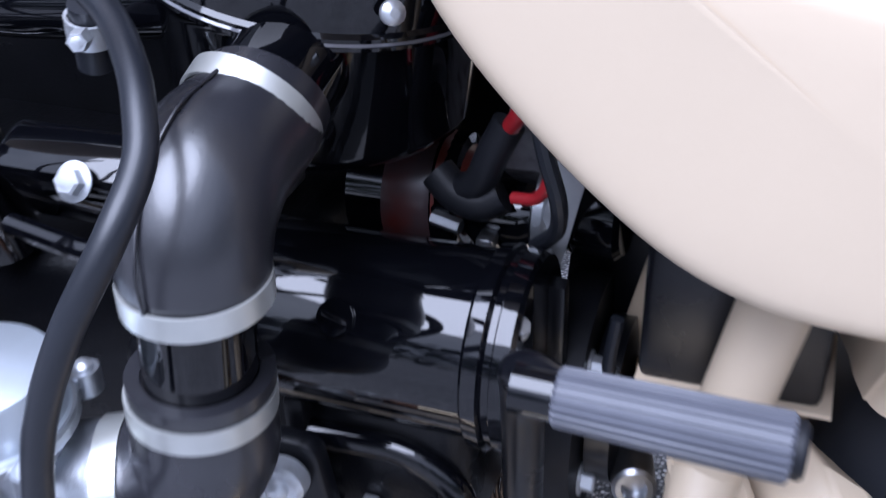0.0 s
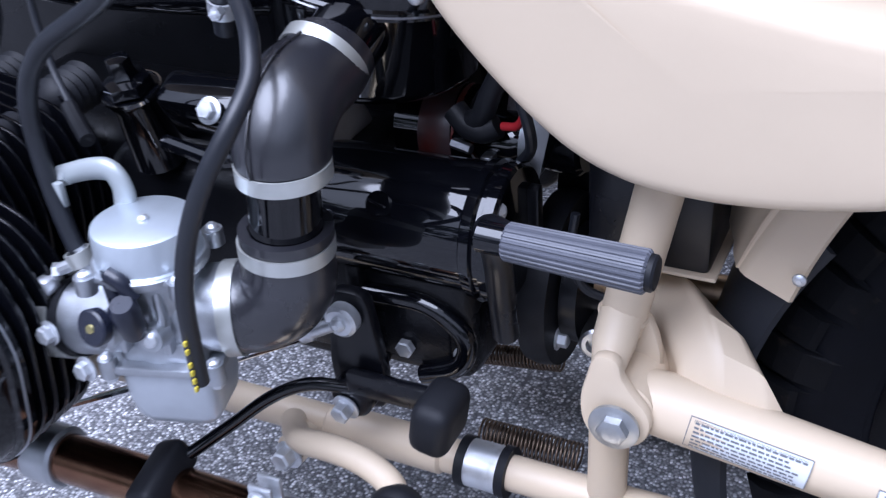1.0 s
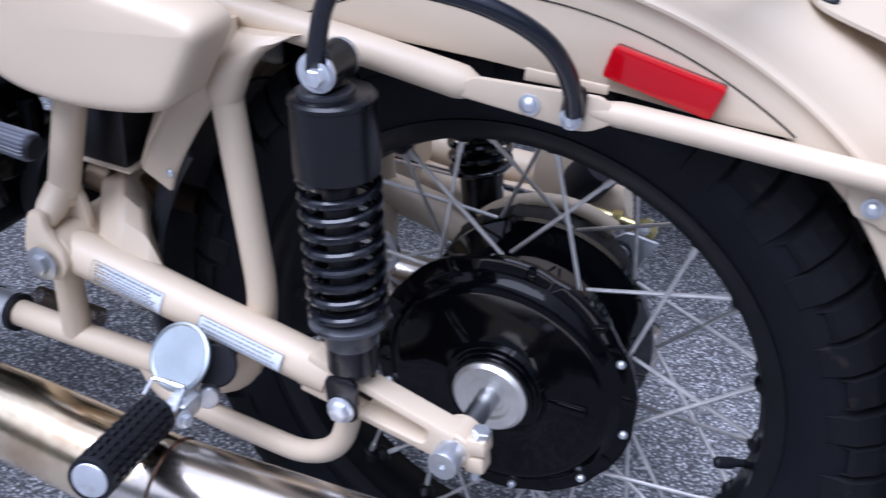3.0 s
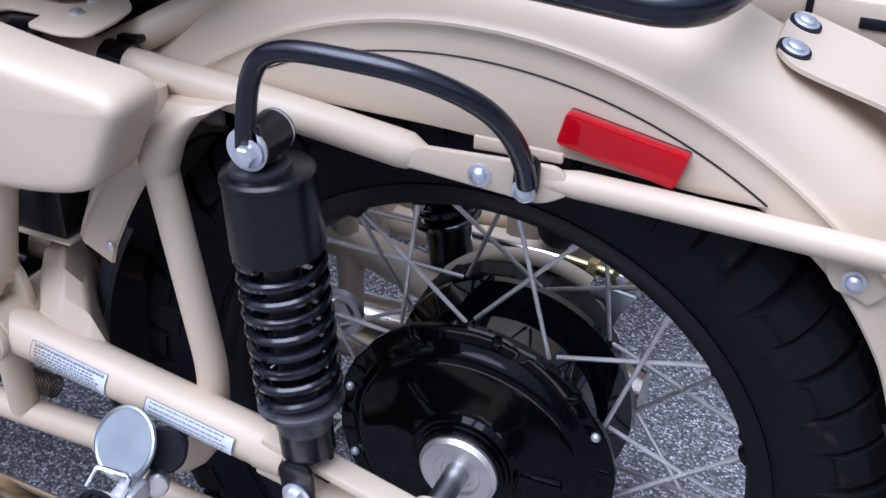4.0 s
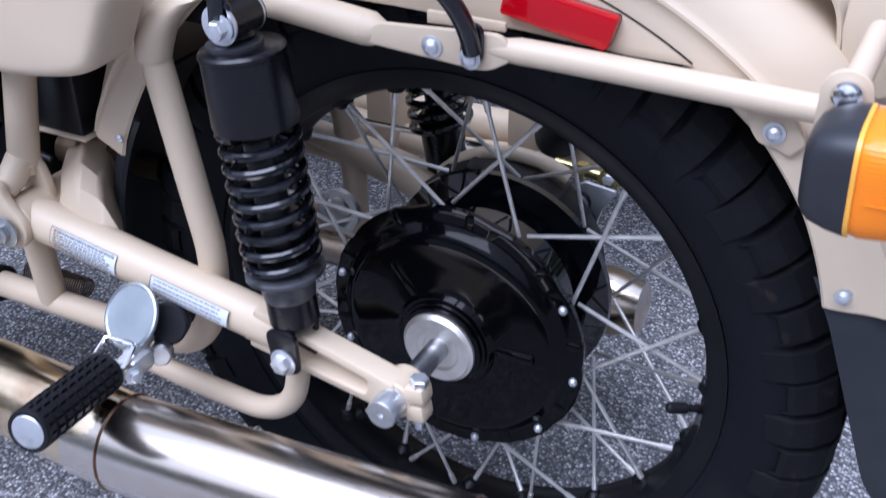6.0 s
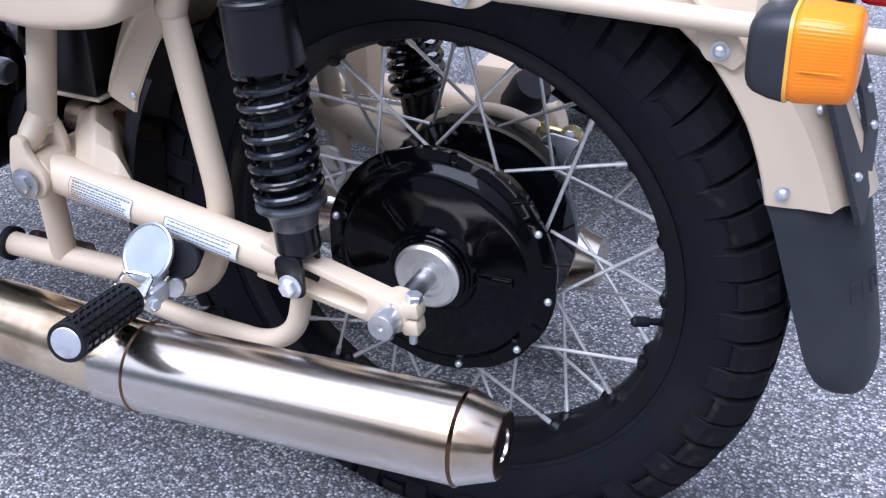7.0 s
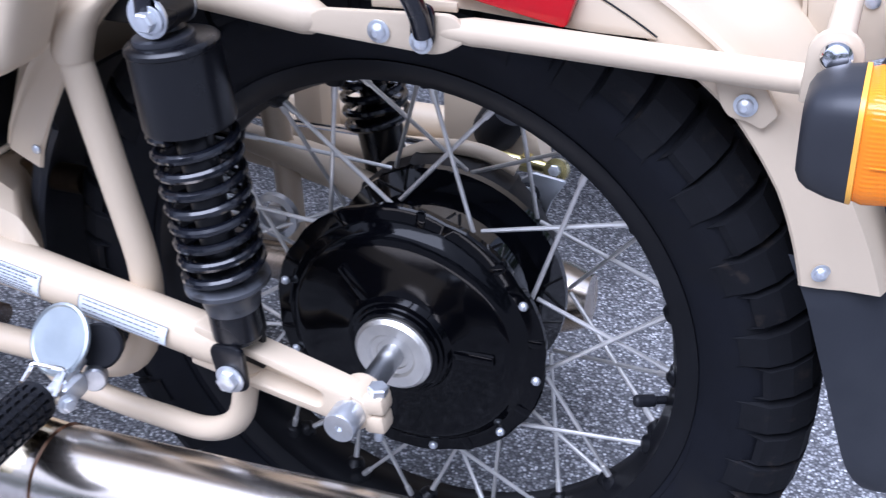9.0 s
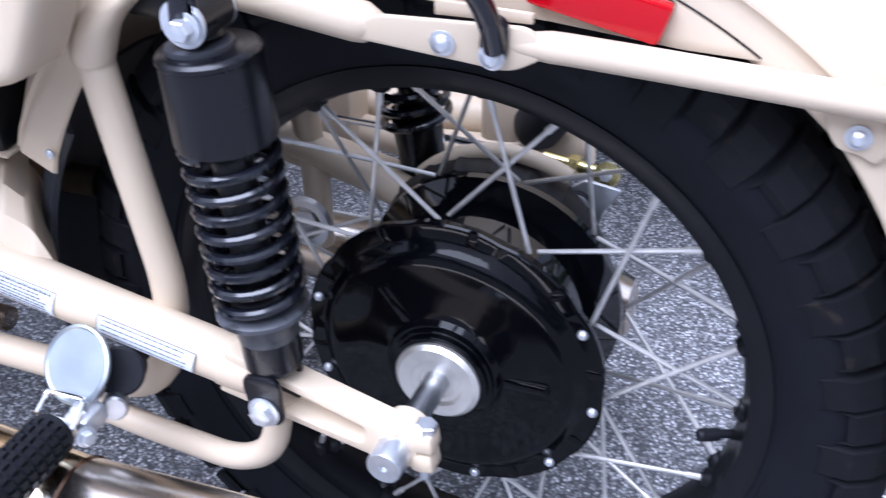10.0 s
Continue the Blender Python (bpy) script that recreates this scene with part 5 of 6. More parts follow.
# ---------------------------------------------------------------- gearbox, air box and intake
def gearbox():
    O = Vector((0, -0.076, 0.492))
    g = top_part("gearbox", lathe([(-0.660, 0.030), (-0.655, 0.040), (-0.632, 0.0445), (-0.518, 0.0455), (-0.516, 0.0485), (-0.509, 0.0495), (-0.507, 0.0470), (-0.504, 0.0470), (-0.503, 0.0490), (-0.496, 0.0490), (-0.494, 0.0465), (-0.494, 0.02)], O, (1, 0, 0), 56), GLOSS, "gloss black gearbox casting with a plain round badge")
    e = Vector((-0.578, -0.118, 0.5235)) - Vector((-0.578, -0.076, 0.492))
    e.x = 0
    e.normalize()
    c = Vector((-0.578, -0.076, 0.492)) + e * 0.0450
    sub("badge", lathe([(0.0005, 0.0088), (0.0018, 0.0088), (0.0018, 0.0075), (0.0008, 0.0070)], c, e, 32), GLOSS, g)
    sub("badge", box(c + e * 0.0014, (0.013, 0.002, 0.003), 0.0008, Matrix.Rotation(radians(20), 4, "Y")), GLOSS, g)
    # lower case: ribbed face with a rounded web
    sub("case", box((-0.618, -0.035, 0.418), (0.196, 0.13, 0.100), 0.016, None, None, 3), CAST, g)
    sub("case", box((-0.74, -0.005, 0.42), (0.22, 0.15, 0.16), 0.02, None, None, 3), CAST, g)
    rib = tube([(-0.602, -0.103, 0.438), (-0.548, -0.103, 0.440), (-0.520, -0.103, 0.415), (-0.528, -0.103, 0.388), (-0.560, -0.103, 0.374)], 0.0075, 12, 0.022)
    sub("case_rib", rib, GLOSS, g)
    sub("case_rib", box((-0.608, -0.103, 0.415), (0.012, 0.014, 0.095), 0.004), CAST, g)
    for k in range(5):
        sub("cast_mark", box((-0.594, -0.1005, 0.380 + 0.0125 * k), (0.011, 0.003, 0.008), 0.001), CAST, g)
    sub("case_face", box((-0.568, -0.0995, 0.412), (0.062, 0.004, 0.055), 0.002), CAST, g)
    sbolt((-0.572, -0.103, 0.396), AXIS, g, 0.0072, 0.006, False)
    sbolt((-0.527, -0.10, 0.397), AXIS, g, 0.006, 0.006, True)
    sbolt((-0.497, -0.100, 0.523), (1, -0.6, 0.8), g, 0.0045, 0.004, True)
    # rear end: coupling discs, yoke and joint
    ax = Vector((0, -0.005, 0.415))
    sub("coupling_disc", lathe([(-0.500, 0.030), (-0.499, 0.066), (-0.489, 0.068), (-0.478, 0.066), (-0.477, 0.03)], ax, (1, 0, 0), 40), RUBBER, g, "black rubber drive coupling")
    sub("coupling_disc", lathe([(-0.476, 0.028), (-0.475, 0.046), (-0.462, 0.046), (-0.460, 0.03)], ax, (1, 0, 0), 32), SATIN, g)
    for k in range(4):
        t = radians(35 + 90 * k)
        sbolt(ax + Vector((-0.4775, 0.048 * math.cos(t), 0.048 * math.sin(t))), (1, 0, 0), g, 0.0065, 0.007, True)
    sub("yoke", lathe([(-0.462, 0.017), (-0.436, 0.019), (-0.430, 0.014), (-0.34, 0.014)], ax + Vector((0, 0.05, -0.01)), (1, 0.12, -0.05), 20), BRONZE, g, "worn bronze coloured drive shaft")
    j = lathe([(-0.016, 0.012), (0.016, 0.012), (0.018, 0.010), (0.018, 0.007), (0.012, 0.006)], (-0.452, -0.03, 0.388), (0.25, -1, 0.15), 24)
    sub("joint", j, STEEL, g)
    return g


gearbox()


def return_spring(a, b, r, n, name="return_spring"):
    a, b = Vector(a), Vector(b)
    d = (b - a).normalized()
    u, v, _ = frame_of(d)
    pts = [a + (b - a) * (i / (n * 12)) + (u * math.cos(2 * math.pi * i / 12) + v * math.sin(2 * math.pi * i / 12)) * r for i in range(n * 12 + 1)]
    return top_part(name, tube(pts, 0.0011, 6, 0), SPRING_OLD, "dull steel coil spring")


return_spring((-0.560, -0.004, 0.322), (-0.488, -0.004, 0.333), 0.0080, 24)
return_spring((-0.560, -0.012, 0.243), (-0.470, -0.012, 0.243), 0.0120, 26)


def air_box():
    C, d = Vector((-0.6172, -0.0141, 0.6501)), Vector((0.18, -0.03, 1)).normalized()
    b = top_part("air_box", lathe([(-0.080, 0.040), (-0.078, 0.062), (-0.073, 0.0715), (-0.066, 0.0755), (-0.008, 0.0805), (-0.004, 0.083)], C, (0.06, -0.03, 1), 64), GLOSS, "gloss black round air filter housing")
    sub("lid", lathe([(-0.0055, 0.082), (-0.0045, 0.0850), (0.0010, 0.0852), (0.003, 0.0835), (0.050, 0.081), (0.066, 0.072), (0.070, 0.04)], C, d, 64), GLOSS, b, "gloss black lid of the air filter")
    # bead is paler than the lid, the rim's highlight put in its colour
    sub("lid_bead", lathe([(-0.0030, 0.0850), (-0.0018, 0.0860), (-0.0006, 0.0850)], C, d, 64, loop=True, caps=False), HIGHLIGHT_EDGE, b)
    sbolt((-0.5565, -0.0780, 0.6515), Vector((0.6, -0.85, 0.25)), b, 0.0055, 0.005, False, dome=True)
    sub("outlet_neck", tube([(-0.6020, -0.070, 0.6300), (-0.6034, -0.110, 0.6185)], [0.0262, 0.0262], 32, 0), GLOSS, b)
    return b


HIGHLIGHT_EDGE = mat("painted_highlight_edge", (0.10, 0.10, 0.11), 0.08, 0, 1.0, 0.1, 20)
air_box()


def band(parent, at, d, r, w=0.0052):
    """A hose clamp with its screw."""
    sub("hose_clamp", lathe([(-w, r), (-w, r + 0.0014), (w, r + 0.0014), (w, r)], at, d, 48, loop=True, caps=False), BAND, parent, "matt silver hose clamp")


BAND = mat("matt_silver_band", (0.62, 0.63, 0.60), 0.38, 0.75, 0, 0.08, 40, 0.05, 300, rough_vary=0.08)


def intake():
    up = top_part("upper_elbow", tube(curve([(-0.6030, -0.104, 0.6220), (-0.6035, -0.120, 0.6150), (-0.6052, -0.143, 0.6120), (-0.6045, -0.1630, 0.6035), (-0.6030, -0.1740, 0.5890), (-0.6010, -0.1780, 0.5690)], 5), [0.0276, 0.0286, 0.0304, 0.0312, 0.0304, 0.0285], 36, 0), ELBOW, "black rubber intake elbow")
    sub("mould_line", tube(curve([(-0.6060, -0.134, 0.6440), (-0.6085, -0.160, 0.6400), (-0.6085, -0.1875, 0.6240), (-0.6065, -0.2055, 0.597), (-0.6045, -0.2065, 0.574)], 5), 0.0009, 8, 0), ELBOW, up)
    band(up, Vector((-0.6046, -0.1155, 0.6190)), Vector((0.16, 0.86, 0.48)), 0.0283)
    band(up, Vector((-0.6012, -0.1782, 0.5755)), Vector((0.02, 0, 1)), 0.0284)
    sub("sleeve", lathe([(0.0, 0.0232), (0.056, 0.0232)], (-0.6080, -0.1775, 0.515), (0.08, 0, 1), 36), GLOSS, up, "gloss black intake sleeve")
    low = top_part("lower_elbow", tube(curve([(-0.6070, -0.1775, 0.531), (-0.6080, -0.1780, 0.515), (-0.610, -0.180, 0.496), (-0.618, -0.185, 0.483), (-0.631, -0.1915, 0.477), (-0.646, -0.199, 0.475)], 5), [0.0290, 0.0296, 0.0318, 0.0325, 0.0312, 0.0300], 36, 0), ELBOW, "black rubber lower intake elbow")
    sub("lip", lathe([(-0.003, 0.024), (-0.003, 0.0302), (0.003, 0.0302), (0.003, 0.024)], (-0.6070, -0.1775, 0.5305), (0.05, 0, 1), 40, loop=True, caps=False), ELBOW, low)
    band(low, Vector((-0.6080, -0.1778, 0.5205)), Vector((0.06, 0, 1)), 0.0296)
    band(low, Vector((-0.6420, -0.1970, 0.4755)), Vector((1, 0.42, 0.05)), 0.0305)
    return up


intake()


def carburettor():
    X, Y = -0.6870, -0.2150
    up = (0, 0, 1)
    turn = Matrix.Rotation(radians(16), 4, "Z")
    around = lambda dx, dy, z: Vector((X, Y, z)) + turn @ Vector((dx, dy, 0))
    c = top_part("carburettor", lathe([(0.447, 0.0240), (0.460, 0.0265), (0.486, 0.0260), (0.500, 0.0285), (0.508, 0.0320), (0.512, 0.0340)], (X, Y, 0), up, 36), ALU, "silver cast aluminium carburettor")
    # low flat cap on a square flange
    sub("cap", lathe([(0.5190, 0.0350), (0.5205, 0.0338), (0.5390, 0.0332), (0.5420, 0.0322), (0.5432, 0.0300), (0.5436, 0.0020)], (X, Y, 0), up, 44), CAPZ, c, "bright zinc flat-topped cap")
    sub("cap_flange", box((X, Y, 0.5155), (0.062, 0.062, 0.0065), 0.003, turn), ALU, c)
    sub("cap_flange", lathe([(0.512, 0.0362), (0.5135, 0.0372), (0.5180, 0.0372), (0.5192, 0.0362)], (X, Y, 0), up, 40), ALU, c)
    sbolt((X + 0.001, Y, 0.5434), up, c, 0.0040, 0.0034, False, dome=True)
    for sx in (-1, 1):
        for sy in (-1, 1):
            p = around(sx * 0.0305, sy * 0.0305, 0.508)
            sub("cap_lug", lathe([(0, 0.0070), (0.0115, 0.0068)], p, up, 16), ALU, c)
            sbolt(p + Vector((0, 0, 0.0115)), up, c, 0.0045, 0.004, False, dome=True)
    # ribs and bosses of the body
    for dx in (-0.018, 0.012):
        sub("rib", box(around(dx, -0.0245, 0.484), (0.006, 0.010, 0.050), 0.0025, turn), ALU, c)
    sub("screw_boss", lathe([(0, 0.0092), (0.012, 0.0085)], (-0.6720, Y - 0.022, 0.4750), (0.12, -1, 0.25), 20), ALU, c)
    sbolt((-0.6706, Y - 0.0335, 0.4782), (0.12, -1, 0.25), c, 0.0058, 0.004, False, dome=True)
    # float bowl under its square flange
    sub("bowl_flange", box(around(0.004, 0.0, 0.4450), (0.078, 0.062, 0.0075), 0.003, turn), ALU, c)
    sub("bowl_neck", box(around(0.004, 0.0, 0.4560), (0.060, 0.048, 0.018), 0.006, turn), ALU, c)
    for sx in (-1, 1):
        for sy in (-1, 1):
            p = around(0.004 + sx * 0.0365, sy * 0.0270, 0.4400)
            sub("flange_lug", lathe([(0, 0.0066), (0.014, 0.0062)], p, up, 14), ALU, c)
            sbolt(p + Vector((0, 0, 0.014)), up, c, 0.0045, 0.0035, False, dome=True)
            sbolt(p, (0, 0, -1), c, 0.0042, 0.005, False)
    bowl = bmesh.new()
    ol = round_outline([(-0.034, -0.0265), (0.034, -0.0265), (0.034, 0.0265), (-0.034, 0.0265)], 0.014)
    skin(bowl, [[around(0.004 + x * k, y * k, z) for x, y in ol] for z, k in ((0.4415, 1.0), (0.4180, 0.97), (0.4040, 0.90), (0.3960, 0.76), (0.3920, 0.52), (0.3905, 0.20))])
    sub("float_bowl", bowl, BOWL, c, "translucent grey float bowl")
    # bores to both sides
    sub("bore", lathe([(0.0, 0.0270), (0.026, 0.0285), (0.044, 0.0300)], (X, Y + 0.004, 0.474), (1, 0.36, 0.02), 32), ALU, c)
    sub("bore", lathe([(0.0, 0.0250), (0.040, 0.0262), (0.076, 0.0270)], (X, Y, 0.468), (-1, 0.0, -0.22), 32), ALU, c)
    bd = Vector((-1, 0, -0.22)).normalized()
    band(c, Vector((X, Y, 0.468)) + bd * 0.088, bd, 0.0290, 0.0085)
    sub("band_ear", box(Vector((X, Y - 0.012, 0.468)) + bd * 0.088 + Vector((0, 0, 0.033)), (0.012, 0.014, 0.012), 0.003), ZINC, c)
    sub("intake_rubber", lathe([(0.072, 0.0285), (0.100, 0.0288), (0.112, 0.0305), (0.124, 0.0305), (0.126, 0.0270), (0.150, 0.0300)], (X, Y, 0.468), bd, 32), RUBBER, c, "black rubber intake stub")
    sbolt((-0.7610, Y - 0.0310, 0.4580), (-0.1, -1, 0.1), c, 0.0065, 0.006, True)
    sbolt((-0.7380, Y - 0.0290, 0.4330), (-0.1, -1, 0.1), c, 0.0065, 0.006, True)
    # choke knobs and their arms, black plastic on the outer face
    face = Vector((-0.10, -1, 0.30)).normalized()
    k1 = Vector((-0.6945, -0.2560, 0.4900))
    sub("choke_knob", lathe([(0.0, 0.0050), (0.006, 0.0060), (0.0065, 0.0118), (0.0130, 0.0122), (0.0142, 0.0108), (0.0142, 0.0040)], k1, face, 28), BLUE_PAD, c, "round black plastic choke knob")
    sub("choke_pin", lathe([(0.0140, 0.0034), (0.0152, 0.0028)], k1, face, 16), YELLOW_ZINC, c)
    sub("choke_barrel", lathe([(0.0, 0.0085), (0.003, 0.0094), (0.026, 0.0094), (0.030, 0.0070)], (-0.6800, -0.2500, 0.4830), (0.16, -0.35, 1), 20), BLUE_PAD, c)
    sub("choke_arm", tube([(-0.690, -0.246, 0.497), (-0.693, -0.246, 0.512), (-0.694, -0.244, 0.522)], 0.0062, 12, 0), BLUE_PAD, c)
    sub("choke_arm", tube([(-0.676, -0.248, 0.508), (-0.681, -0.250, 0.520), (-0.690, -0.250, 0.5235)], 0.0056, 12, 0.004), BLUE_PAD, c)
    sub("choke_boss", lathe([(-0.004, 0.0125), (0.016, 0.0120), (0.019, 0.0095)], (-0.704, -0.236, 0.474), (-0.2, -1, 0.1), 24), ALU, c)
    # fuel nipple with its screw clamp
    sub("nipple", lathe([(-0.016, 0.0075), (0.006, 0.0066), (0.020, 0.0050)], (-0.7420, Y + 0.002, 0.490), (-0.45, 0.0, 1), 16), ALU, c)
    sub("hose_clamp", lathe([(-0.0052, 0.0074), (-0.0052, 0.0092), (0.0052, 0.0092), (0.0052, 0.0074)], (-0.7500, Y + 0.001, 0.5010), (-0.38, 0.0, 1), 28, loop=True, caps=False), BAND, c)
    sub("clamp_screw", lathe([(-0.010, 0.0044), (0.010, 0.0044)], (-0.7590, Y - 0.004, 0.4945), (1, 0.2, 0.5), 10), ZINC, c)
    sbolt((-0.7655, Y - 0.005, 0.4900), (-0.8, -0.5, 0.1), c, 0.0060, 0.005, False)
    # cable elbow: a flat pale lever on the top
    y = Y + 0.017
    sub("cable_elbow", tube([(-0.7150, y, 0.532), (-0.7125, y, 0.553), (-0.7195, y, 0.5645), (-0.7360, y, 0.5620), (-0.7640, y, 0.5520)], [0.0058, 0.0054, 0.0054, 0.0050, 0.0046], 16, 0.009, None, True, 1.5), PALE, c, "pale grey cable elbow")
    sub("cable_nut", lathe([(0, 0.0066), (0.010, 0.0066)], (-0.757, y, 0.5535), (-1, 0.0, -0.34), 6), PALE, c)
    sub("cable_tab", box((-0.7600, y - 0.009, 0.5430), (0.007, 0.005, 0.018), 0.001), PALE, c)
    return c


CAPZ = mat("bright_zinc_cap", (0.56, 0.61, 0.66), 0.42, 0.7, 0, 0.06, 40, 0.03, 200, rough_vary=0.06)
BOWL = mat("grey_bowl", (0.50, 0.53, 0.57), 0.38, 0.6, 0, 0.06, 40, 0.1, 400)
PALE = mat("pale_grey_plastic", (0.40, 0.43, 0.44), 0.4, 0.3, 0, 0.06, 30, 0.05, 300)
carburettor()


def hoses():
    h = top_part("breather_hose", soft_tube([(-0.686, -0.130, 0.690), (-0.656, -0.147, 0.684), (-0.628, -0.163, 0.675), (-0.607, -0.184, 0.668), (-0.595, -0.200, 0.660), (-0.588, -0.215, 0.648), (-0.589, -0.235, 0.632), (-0.602, -0.250, 0.603), (-0.6165, -0.256, 0.567), (-0.6276, -0.256, 0.526), (-0.6345, -0.251, 0.4875), (-0.6385, -0.247, 0.453)], 0.0057, 16), HOSE, "black rubber breather hose with faint yellow print")
    for k, z in enumerate((0.492, 0.485, 0.474, 0.467, 0.460, 0.453)):
        sub("yellow_mark", box((-0.6325 - 0.0040 * (0.495 - z) / 0.045, -0.2588 + 0.0009 * k, z), (0.0020, 0.0028, 0.0036), 0.0005), YELLOW_INK, h)
    top_part("fuel_hose", soft_tube([(-0.645, -0.165, 0.728), (-0.664, -0.195, 0.703), (-0.700, -0.200, 0.674), (-0.748, -0.202, 0.643), (-0.769, -0.204, 0.607), (-0.769, -0.206, 0.558), (-0.758, -0.211, 0.520), (-0.749, -0.2135, 0.499)], 0.0062, 16), HOSE, "black rubber fuel hose")
    top_part("control_cable", soft_tube([(-0.80, -0.13, 0.75), (-0.812, -0.140, 0.660), (-0.800, -0.150, 0.610), (-0.775, -0.165, 0.585), (-0.748, -0.184, 0.573)], 0.0026, 8), HOSE, "thin black control cable")
    top_part("cable_boot", soft_tube([(-0.776, -0.166, 0.586), (-0.762, -0.175, 0.578), (-0.748, -0.184, 0.573)], 0.0055, 10), RUBBER, "black rubber cable boot")
    top_part("spark_lead", soft_tube([(-0.770, -0.16, 0.76), (-0.776, -0.20, 0.700), (-0.780, -0.20, 0.658), (-0.806, -0.20, 0.620), (-0.849, -0.20, 0.592), (-0.92, -0.21, 0.575)], 0.0036, 10), HOSE, "black ignition lead")
    t = top_part("frame_top_tube", tube([(-1.10, -0.06, 0.650), (-0.954, -0.06, 0.637), (-0.86, -0.06, 0.626), (-0.727, -0.06, 0.632), (-0.66, -0.06, 0.640)], 0.0165, 20, 0.05), GLOSS, "gloss black upper tube")
    for x in (-0.700,):
        sub("hose_screw_clamp", lathe([(-0.006, 0.0092), (-0.006, 0.0108), (0.006, 0.0108), (0.006, 0.0092)], (x + 0.012, -0.098, 0.640), (0.2, -0.2, 1), 24, loop=True, caps=False), ZINC, t)
        sbolt((x + 0.016, -0.110, 0.640), (0.5, -1, 0.2), t, 0.0048, 0.012, False)
        sub("hose_stub", lathe([(-0.02, 0.0085), (0.012, 0.0085)], (x + 0.012, -0.098, 0.640), (0.2, -0.2, 1), 18), HOSE, t)


hoses()


def engine():
    """Crankcase and the finned cylinder at the front of the view."""
    e = top_part("engine", box((-0.86, 0.045, 0.42), (0.34, 0.21, 0.17), 0.03, None, None, 3), CAST, "black painted engine case")
    sub("bell_plate", box((-0.712, -0.080, 0.552), (0.100, 0.032, 0.050), 0.008, Matrix.Rotation(radians(28), 4, "X")), GLOSS, e)
    sbolt((-0.709, -0.106, 0.565), (0, -1, 0.55), e, 0.0070, 0.006, True)
    sub("bell_rib", tube([(-0.76, -0.10, 0.53), (-0.70, -0.108, 0.525), (-0.665, -0.105, 0.545)], 0.006, 10, 0.02), GLOSS, e)
    sub("bell_flange", lathe([(-0.006, 0.075), (0.006, 0.075), (0.008, 0.070)], (-0.672, -0.03, 0.47), (1, 0, 0), 40), ALU, e)
    sbolt((-0.655, -0.105, 0.505), AXIS, e, 0.0048, 0.006, True)
    # filler cap with bright ring
    sub("filler_neck", lathe([(0, 0.020), (0.055, 0.018), (0.060, 0.021), (0.066, 0.021)], (-0.790, -0.075, 0.500), (0, -0.25, 1), 28), GLOSS, e)
    sub("filler_ring", lathe([(0.0, 0.0215), (0.0, 0.0228), (0.003, 0.0228), (0.003, 0.0215)], (-0.790, -0.0905, 0.562), (0, -0.25, 1), 32, loop=True, caps=False), BRIGHT, e)
    sub("filler_cap", lathe([(0, 0.019), (0.008, 0.018), (0.010, 0.010), (0.026, 0.009), (0.027, 0.006)], (-0.790, -0.0925, 0.566), (0, -0.25, 1), 6), GLOSS, e)
    # made-up dark boxes behind, painting in the shade under the tank
    sub("dark_backing", box((-0.90, 0.12, 0.60), (0.62, 0.10, 0.32), 0.03, None, None, 3), CAST, e)
    sub("dark_backing", box((-0.58, 0.15, 0.56), (0.10, 0.10, 0.30), 0.03, None, None, 3), CAST, e)
    # cylinder fins, stacked outwards
    ol = round_outline([(-1.02, 0.375), (-0.865, 0.365), (-0.835, 0.40), (-0.822, 0.50), (-0.838, 0.548), (-0.90, 0.565), (-1.02, 0.568)], 0.02)
    for k in range(10):
        sub("fin", xz(ol, -0.100 - 0.0115 * k, 0.0030, 0.001), GLOSS, e)
    sub("barrel", lathe([(0.09, 0.070), (0.26, 0.070)], (-0.92, 0, 0.467), AXIS, 40), CAST, e)
    ol2 = round_outline([(-1.02, 0.355), (-0.805, 0.350), (-0.775, 0.385), (-0.765, 0.475), (-0.785, 0.520), (-0.85, 0.545), (-1.02, 0.552)], 0.02)
    for k in range(5):
        sub("head_fin", xz(ol2, -0.214 - 0.0115 * k, 0.0034, 0.001), GLOSS, e)
    sub("head", xz(inset(ol2, 0.016), -0.270, 0.07, 0.004), CAST, e)
    ol3 = round_outline([(-1.02, 0.352), (-0.81, 0.348), (-0.778, 0.38), (-0.766, 0.462), (-0.788, 0.505), (-0.85, 0.528), (-1.02, 0.535)], 0.025)
    bm = bmesh.new()
    skin(bm, [[(x, y, z) for x, z in inset(ol3, d)] for y, d in ((-0.266, 0.0), (-0.278, 0.0), (-0.280, 0.004), (-0.308, 0.007), (-0.326, 0.018), (-0.332, 0.032))])
    sub("rocker_cover", bm, GLOSS, e, "gloss black rocker cover")
    sub("cover_gasket", xz(inset(ol3, -0.0010), -0.2725, 0.0016, 0.0004), ALU, e)
    sub("exhaust_port", lathe([(0, 0.030), (0.03, 0.028), (0.05, 0.0265)], (-0.905, -0.205, 0.33), (0.25, 0.0, -1), 28), CAST, e)
    # push rod tubes with ribbed boots
    for x in (-0.935, -0.868):
        prof = []
        for k in range(5):
            prof += [(0.004 * 2 * k, 0.020), (0.004 * 2 * k + 0.004, 0.0165)]
        sub("push_rod_boot", lathe(prof + [(0.045, 0.013), (0.16, 0.013)], (x, -0.06, 0.545), (0, -1, -0.05), 24), RUBBER, e)
    return e


engine()


